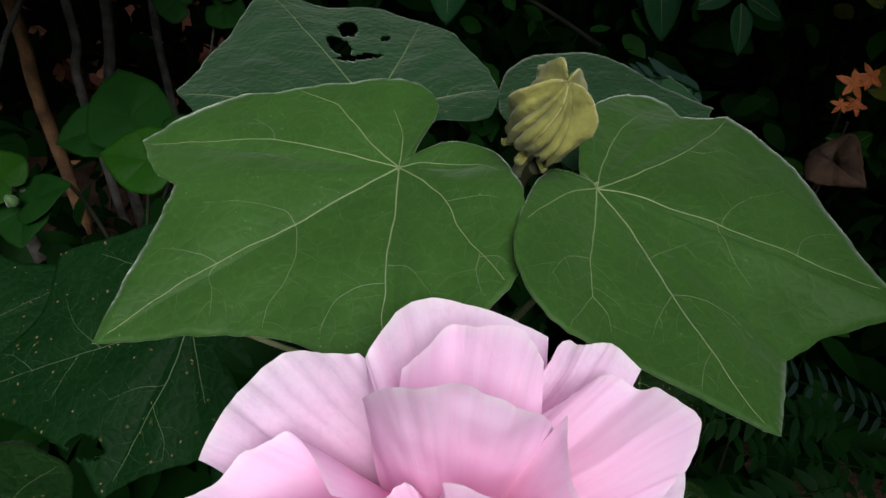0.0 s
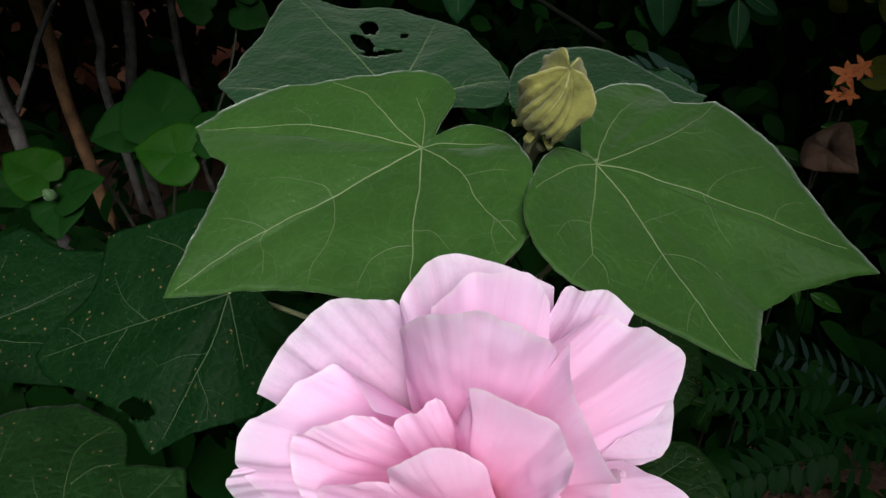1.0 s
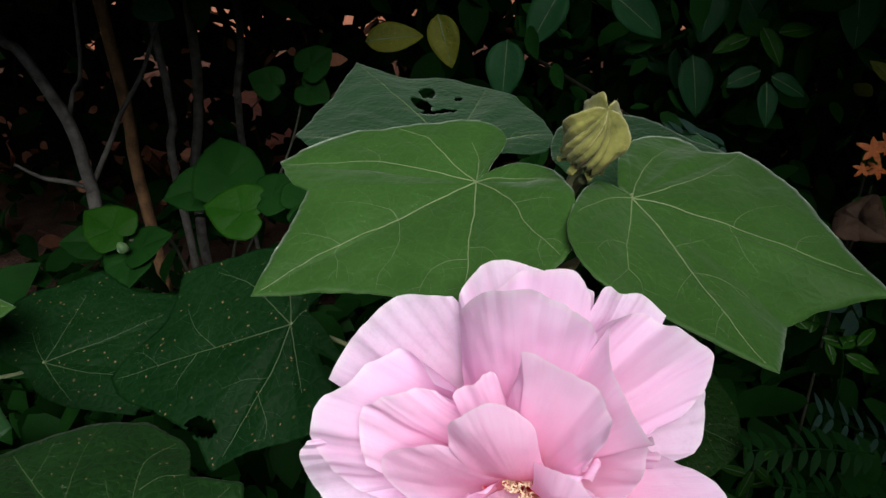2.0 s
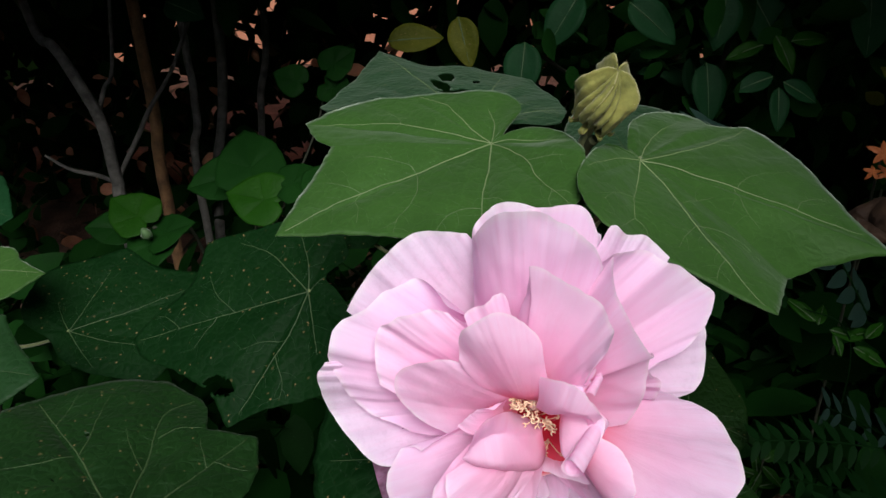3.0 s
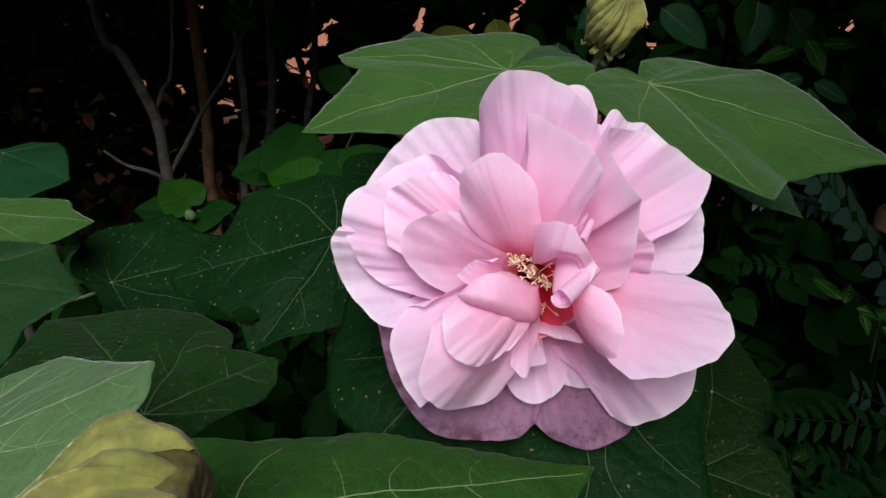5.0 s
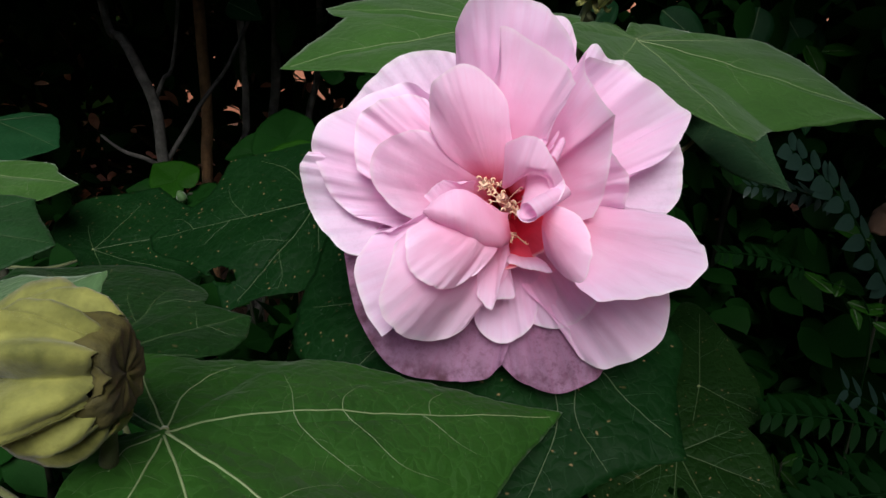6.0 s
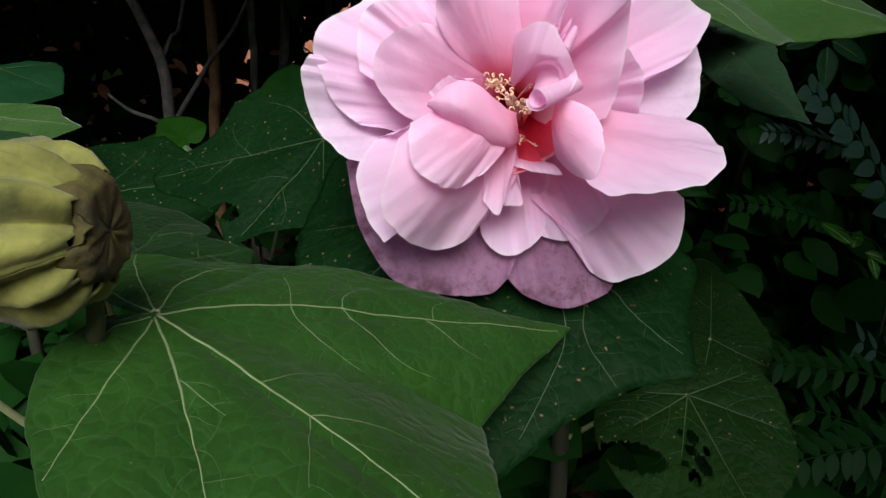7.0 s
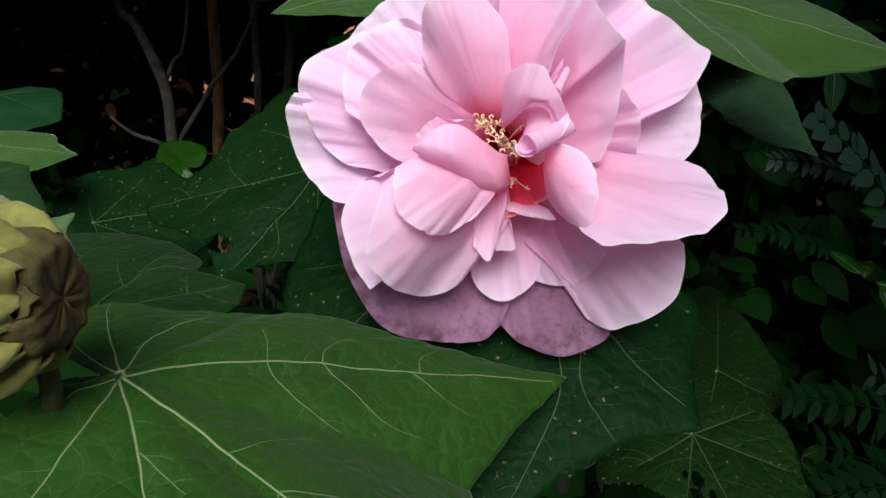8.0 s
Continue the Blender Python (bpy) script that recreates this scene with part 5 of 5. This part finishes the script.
def oval_leaf(parent, place, turn, length, width, mat, seed, label="", fold=0.12, name="leaf"):
    rows, cols, verts = 12, 6, []
    rg = random.Random(seed)
    for j in range(rows + 1):
        t = j / rows
        w = width / 2 * max(0.02, math.sin(math.pi * min(1, t ** 0.8)) ** 0.75)
        for i in range(cols + 1):
            s = (i / cols - 0.5) * 2
            verts.append((length * t, s * w, fold * abs(s) * w * 2 - length * 0.18 * t * t + 0.0015 * noise.noise(Vector((t * 4, s * 2, seed)))))
    faces = [(j * (cols + 1) + i, j * (cols + 1) + i + 1, (j + 1) * (cols + 1) + i + 1, (j + 1) * (cols + 1) + i) for j in range(rows) for i in range(cols)]
    m = pose(*place, *turn)
    body = thicken(hang(name, mesh_of(name, verts, faces, mat), parent, label, m), 0.0004)
    if name == "petal":
        return body
    rib = [(length * t, 0, -length * 0.18 * t * t + 0.0004) for t in np.linspace(0, 0.95, 8)]
    v, f = tube(rib, [0.0007, 0.0002], 5)
    hang("midrib", mesh_of("midrib", v, f, VEIN_DULL), body, "", m)
    return body


def twig(parent, points, r=0.0016, mat=STEM):
    v, f = tube(spline(points, 8), [r, r * 0.6], 7)
    return hang("twig", mesh_of("twig", v, f, mat), parent)


HEART = [("n", 180, 13, 0), ("r", 155, 21, 1), ("r", 110, 26, 2), ("r", 60, 25, 1), ("r", 25, 28, 0), ("t", 0, 36, -3), ("r", -25, 28, 0), ("r", -60, 25, 1), ("r", -110, 26, 2), ("r", -155, 21, 1)]


def heart_leaf(parent, place, turn, size, seed, mat, label=""):
    s = size / 60
    return leaf(parent, place, turn, [(k, a, r * s, z * s) for k, a, r, z in HEART], seed, mat, label, [(0, 0.95), (60, 0.85), (-60, 0.85)], vein_mat=mat, rings=10, side=(), quilt=0.6)


creeper = tagged(empty("creeper_plant", (-0.33, 0.56, GROUND)), "low plant with rounded green leaves", "plant")
twig(creeper, [(-0.33, 0.56, GROUND), (-0.33, 0.55, 0.6), (-0.34, 0.52, 0.84), (-0.358, 0.475, 0.872)], 0.0025)
twig(creeper, [(-0.33, 0.55, 0.7), (-0.27, 0.52, 0.86), (-0.215, 0.45, 0.905)], 0.002)
twig(creeper, [(-0.27, 0.53, 0.83), (-0.22, 0.57, 0.93), (-0.205, 0.595, 0.985)], 0.0015)
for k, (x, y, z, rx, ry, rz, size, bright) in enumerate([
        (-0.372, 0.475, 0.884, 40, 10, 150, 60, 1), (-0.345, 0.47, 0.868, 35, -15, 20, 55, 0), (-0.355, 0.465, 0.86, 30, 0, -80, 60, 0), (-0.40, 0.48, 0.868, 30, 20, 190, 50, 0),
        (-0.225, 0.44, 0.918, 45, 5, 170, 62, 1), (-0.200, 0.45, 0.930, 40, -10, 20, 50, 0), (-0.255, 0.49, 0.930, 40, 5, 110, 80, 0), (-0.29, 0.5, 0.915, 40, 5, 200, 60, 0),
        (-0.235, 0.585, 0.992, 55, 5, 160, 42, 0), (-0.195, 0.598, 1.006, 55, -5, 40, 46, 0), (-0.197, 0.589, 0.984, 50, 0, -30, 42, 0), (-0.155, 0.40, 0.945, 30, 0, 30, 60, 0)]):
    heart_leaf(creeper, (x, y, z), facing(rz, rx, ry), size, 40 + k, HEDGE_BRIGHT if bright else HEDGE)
v, f = tube([(-0.355, 0.462, 0.868), (-0.356, 0.458, 0.873), (-0.357, 0.456, 0.879)], [0.003, 0.0055, 0.002], 8)
hang("bud", mesh_of("bud", v, f, LEAF_PALE), creeper, "small pale green bud")

laurel = tagged(empty("laurel_bush", (0.22, 0.80, GROUND)), "dark bush with smooth oval leaves", "bush")
twig(laurel, [(0.22, 0.80, GROUND), (0.22, 0.76, 0.8), (0.22, 0.68, 1.05)], 0.005)
twig(laurel, [(0.22, 0.75, 0.85), (0.12, 0.70, 0.93), (0.0, 0.62, 1.02)], 0.003)
for k, (x, y, z, rx, rz, ln, wd) in enumerate([
        (0.196, 0.640, 1.065, 60, -100, 0.055, 0.036), (0.240, 0.70, 1.055, 62, -60, 0.075, 0.044), (0.185, 0.70, 0.995, 60, -80, 0.06, 0.032), (0.175, 0.755, 0.985, 50, 190, 0.06, 0.042),
        (0.183, 0.63, 1.000, 60, -85, 0.06, 0.034), (0.0, 0.575, 1.030, 60, -95, 0.055, 0.036), (0.31, 0.60, 1.07, 60, -90, 0.06, 0.04), (-0.25, 0.57, 1.085, 50, 20, 0.07, 0.05), (-0.42, 0.70, 1.06, 50, -20, 0.05, 0.04),
        (0.10, 0.62, 1.06, 60, -40, 0.06, 0.035), (0.05, 0.60, 1.07, 55, -120, 0.06, 0.035), (0.225, 0.56, 1.0, 55, 200, 0.035, 0.018), (0.235, 0.56, 0.995, 55, -30, 0.035, 0.018), (0.232, 0.56, 0.99, 55, -90, 0.04, 0.018)]):
    oval_leaf(laurel, (x, y, z), facing(rz, rx), ln, wd, LAUREL, 70 + k)
oval_leaf(laurel, (0.150, 0.752, 0.985), facing(-25, 55), 0.075, 0.045, LAUREL, 95, "laurel leaf with a brown blotch")
oval_leaf(laurel, (0.174, 0.742, 0.982), facing(70, 55), 0.016, 0.013, YELLOWED, 96, "yellow blotch")
oval_leaf(laurel, (0.178, 0.738, 0.984), facing(70, 55), 0.010, 0.007, DRY, 97, "brown blotch")
oval_leaf(laurel, (-0.135, 0.585, 1.030), facing(8, 58), 0.055, 0.030, YELLOWED, 90, "yellowed blotched leaf")
oval_leaf(laurel, (-0.065, 0.59, 1.052), facing(-75, 60), 0.05, 0.03, YELLOWED, 91, "yellowed blotched leaf")


# pinnate sprays
def frond(start, end, pairs, length, width, droop, seed, mat=FROND, group="pinnate sprays"):
    thing = tagged(empty("fern_frond", start), "glossy dark green pinnate frond with narrow leaflets", "fern", group)
    a, b = Vector(start), Vector(end)
    mid = (a + b) / 2 + Vector((0, 0, droop))
    path = spline([a, mid, b], 10)
    v, f = tube(path, [0.0008, 0.0004], 6)
    hang("rachis", mesh_of("rachis", v, f, FROND), thing)
    along = (b - a).normalized()
    out = along.cross(Vector((0, -0.55, 0.83))).normalized()
    rg = random.Random(seed)
    for k in range(pairs):
        t = (k + 0.6) / pairs
        q = Vector(path[min(len(path) - 1, int(t * (len(path) - 1)))])
        for sgn in (1, -1):
            d = (out * sgn + along * rg.uniform(0.35, 0.6) + Vector((0, 0, rg.uniform(-0.25, 0.05)))).normalized()
            ln = length * (1 - 0.45 * abs(t - 0.4)) * rg.uniform(0.85, 1.1)
            nrm = d.cross(along).normalized()
            nrm = nrm if nrm.z > 0 else -nrm
            m = Matrix((d, nrm.cross(d), nrm)).transposed().to_4x4()
            m.translation = q
            rows, verts = 6, []
            for j in range(rows + 1):
                s = j / rows
                w = width / 2 * max(0.03, math.sin(math.pi * s ** 0.75) ** 0.8)
                z = -0.12 * ln * s * s
                verts += [(ln * s, -w, z + 0.12 * w), (ln * s, 0, z), (ln * s, w, z + 0.12 * w)]
            faces = [(j * 3 + i, j * 3 + i + 1, j * 3 + i + 4, j * 3 + i + 3) for j in range(rows) for i in range(2)]
            hang("leaflet", mesh_of("leaflet", verts, faces, mat), thing, "", m)
    return thing


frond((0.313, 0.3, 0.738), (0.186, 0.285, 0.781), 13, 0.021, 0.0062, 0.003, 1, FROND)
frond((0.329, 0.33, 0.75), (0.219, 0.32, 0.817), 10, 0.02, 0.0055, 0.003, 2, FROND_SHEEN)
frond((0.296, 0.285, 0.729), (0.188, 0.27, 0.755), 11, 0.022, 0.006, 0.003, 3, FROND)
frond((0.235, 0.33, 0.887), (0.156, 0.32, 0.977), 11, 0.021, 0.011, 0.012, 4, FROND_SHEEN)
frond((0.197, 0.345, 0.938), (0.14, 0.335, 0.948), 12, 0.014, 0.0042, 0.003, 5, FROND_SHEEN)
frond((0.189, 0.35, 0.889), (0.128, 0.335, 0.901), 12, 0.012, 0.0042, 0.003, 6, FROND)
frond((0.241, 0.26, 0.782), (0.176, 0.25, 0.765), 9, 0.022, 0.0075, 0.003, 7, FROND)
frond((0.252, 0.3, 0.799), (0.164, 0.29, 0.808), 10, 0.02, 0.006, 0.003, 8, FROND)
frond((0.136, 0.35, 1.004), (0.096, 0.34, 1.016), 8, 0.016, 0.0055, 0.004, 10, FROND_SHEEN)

sprig = tagged(empty("seedling_sprig", (0.215, 0.385, GROUND)), "young sprig with yellow-green leaves", "sprig")
twig(sprig, [(0.215, 0.385, GROUND), (0.216, 0.384, 0.6), (0.213, 0.378, 0.713)], 0.0012)
for k in range(6):
    oval_leaf(sprig, (0.2135, 0.379, 0.68 + 0.006 * k), facing(75 * k + 15, 45), 0.032 - 0.002 * k, 0.009, HEDGE_BRIGHT, 120 + k)

privet = tagged(empty("privet_sprig", (0.235, 0.34, GROUND)), "sprig with glossy oval green leaves in pairs", "sprig")
twig(privet, [(0.235, 0.34, GROUND), (0.236, 0.335, 0.7), (0.228, 0.325, 0.862), (0.196, 0.335, 0.888)], 0.0008, FROND)
for k, (x, y, z, a, ln) in enumerate([(0.204, 0.333, 0.879, 130, 0.024), (0.206, 0.332, 0.877, 65, 0.018), (0.213, 0.329, 0.875, -15, 0.022), (0.222, 0.327, 0.871, 15, 0.022), (0.229, 0.325, 0.864, -30, 0.024), (0.235, 0.325, 0.872, 40, 0.02), (0.216, 0.328, 0.873, -80, 0.016)]):
    oval_leaf(privet, (x, y, z), facing(a, 38), ln, 0.42 * ln, HEDGE_BRIGHT, 130 + k)

lantana = tagged(empty("orange_flowers", (0.33, 0.53, GROUND)), "small orange flowers on a leafy stalk", "flowers")
twig(lantana, [(0.33, 0.53, GROUND), (0.325, 0.53, 0.7), (0.31, 0.51, 0.94)], 0.002)
twig(lantana, [(0.322, 0.525, 0.82), (0.312, 0.50, 0.89), (0.309, 0.493, 0.917)], 0.0015)
for k, (x, y, z, big) in enumerate([(0.296, 0.481, 0.953, 0.013), (0.310, 0.487, 0.956, 0.012), (0.305, 0.484, 0.935, 0.010), (0.290, 0.478, 0.938, 0.008)]):
    for j in range(5):
        oval_leaf(lantana, (x, y, z), facing(72 * j + 25 * k + 8, 48 + 8 * (j % 3)), big * (0.85 + 0.1 * (j % 3)), 0.42 * big, ORANGE, 140 + k * 7 + j, "", name="petal")
for k, (x, y, z, a, ln) in enumerate([(0.318, 0.497, 0.950, 10, 0.036), (0.325, 0.50, 0.985, 80, 0.032), (0.312, 0.505, 1.0, 120, 0.028), (0.33, 0.51, 1.01, 40, 0.03)]):
    oval_leaf(lantana, (x, y, z), facing(a, 50), ln, 0.5 * ln, YELLOWED, 171 + k)
for k, (x, y, z, a, ln) in enumerate([(0.235, 0.60, 1.03, -70, 0.04), (0.25, 0.60, 1.025, 10, 0.038), (0.225, 0.60, 1.022, 200, 0.036), (0.30, 0.50, 0.90, -20, 0.04), (0.315, 0.50, 0.885, 30, 0.04), (0.29, 0.49, 0.87, 150, 0.036)]):
    oval_leaf(lantana, (x, y, z), facing(a, 45), ln, 0.45 * ln, HEDGE_BRIGHT, 181 + k)
oval_leaf(lantana, (0.312, 0.488, 0.945), facing(10, 55), 0.035, 0.022, YELLOWED, 170)
leaf(lantana, (0.283, 0.452, 0.905), (60, 10, -70), [("r", -150, 18, 4), ("r", -80, 20, 8), ("t", 0, 30, -6), ("r", 50, 22, 7), ("r", 110, 24, -5), ("n", 170, 14, 6)], 55, DRY, "crumpled dry brown leaf", rings=10, vein_mat=DRY, quilt=3)


# ---- hedge foliage ----
def scatter(name, label, count, box, size, mat, seed, keep=None):
    rg = np.random.RandomState(seed)
    (x0, x1), (y0, y1), (z0, z1) = box
    verts, faces = [], []
    shape = np.array([(0, 0, 0)] + [(x, w * s, 0.16 * abs(s) * w - 0.13 * x * x) for x, w in ((0.12, 0.16), (0.36, 0.27), (0.62, 0.25), (0.85, 0.12)) for s in (1, 0, -1)] + [(1, 0, -0.13)])
    tri = [(0, 2, 1), (0, 3, 2), (10, 11, 13), (11, 12, 13)] + [(k + 1 + i, k + 2 + i, k + 5 + i, k + 4 + i) for k in (0, 3, 6) for i in (0, 1)]
    made = 0
    while made < count:
        p = np.array([rg.uniform(x0, x1), rg.uniform(y0, y1), rg.uniform(z0, z1)])
        if keep is not None and rg.uniform() > keep(p):
            continue
        made += 1
        s = size * rg.uniform(0.6, 1.25)
        e = Euler((radians(rg.normal(35, 30)), radians(rg.normal(25, 30)), rg.uniform(0, 6.283))).to_matrix()
        q = shape * s @ np.array(e).T + p
        n = len(verts)
        verts += q.tolist()
        faces += [tuple(i + n for i in f) for f in tri]
    ob = tagged(new(name, mesh_of(name, verts, faces, mat)), label, "hedge", kind="stuff")
    return ob


def thin_left(p):
    # the stems on the open side of the hedge stand almost bare below
    if p[0] < -0.25 and p[2] < 1.0:
        return 0.36
    return 1.0


def low_left(p):
    # litter shows between the bare stems; thin beneath the fronds
    if p[0] > -0.18 and p[1] < 0.55:
        return 0.3
    return 0.3 if p[0] < -0.25 and p[1] > 0.66 else 1.0


def gaps(p):
    # thin places through which the open ground behind shows
    if p[0] < -0.7 and p[2] < 1.0:
        return 0.86
    return 0.94 if -0.75 < p[0] < -0.3 and p[2] < 1.1 else 1.0


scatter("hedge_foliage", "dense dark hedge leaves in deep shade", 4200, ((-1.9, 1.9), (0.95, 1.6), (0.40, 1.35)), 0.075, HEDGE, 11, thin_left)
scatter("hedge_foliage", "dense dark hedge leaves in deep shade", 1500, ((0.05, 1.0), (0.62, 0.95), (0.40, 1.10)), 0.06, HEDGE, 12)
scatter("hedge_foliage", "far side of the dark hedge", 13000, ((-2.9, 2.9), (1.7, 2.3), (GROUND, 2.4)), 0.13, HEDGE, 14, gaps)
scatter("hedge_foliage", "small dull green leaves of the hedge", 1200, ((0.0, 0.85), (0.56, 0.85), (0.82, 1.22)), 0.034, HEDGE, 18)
# Sunlight on the litter is put into the pale colour of these leaves.
scatter("sunlit_dry_leaves", "dry tan leaves, made pale to stand for sun-dappled litter", 80, ((-1.5, -0.3), (1.0, 1.68), (0.45, 0.98)), 0.045, TAN, 19)
# Added near-black leaves, standing in for the deep shade under the shrub.
scatter("shade_leaves", "near-black leaves added to fill the shade below the shrub", 5500, ((-1.1, 0.8), (0.02, 1.0), (GROUND, 0.76)), 0.07, HEDGE, 15, low_left)
# Unseen leaves overhead, added to keep light off the hedge, stems and fronds.
scatter("shade_canopy", "unseen leaf canopy added to shade what stands below", 11000, ((-2.6, 2.6), (0.36, 1.75), (1.18, 2.3)), 0.12, HEDGE, 13)
scatter("shade_canopy", "unseen leaf canopy added to shade what stands below", 1500, ((0.26, 1.6), (-0.45, 0.5), (1.22, 1.6)), 0.09, HEDGE, 16)
scatter("shade_canopy", "unseen leaf canopy added to shade what stands below", 1500, ((-1.3, -0.12), (0.24, 0.44), (1.24, 1.75)), 0.09, HEDGE, 17)
scatter("hedge_sprays", "light green leaf sprays at the hedge edge", 70, ((0.30, 0.50), (0.52, 0.66), (0.90, 1.12)), 0.034, HEDGE_BRIGHT, 20)
scatter("hedge_sprays", "yellowing leaf sprays at the hedge edge", 22, ((0.31, 0.46), (0.50, 0.60), (0.94, 1.10)), 0.030, YELLOWED, 21)
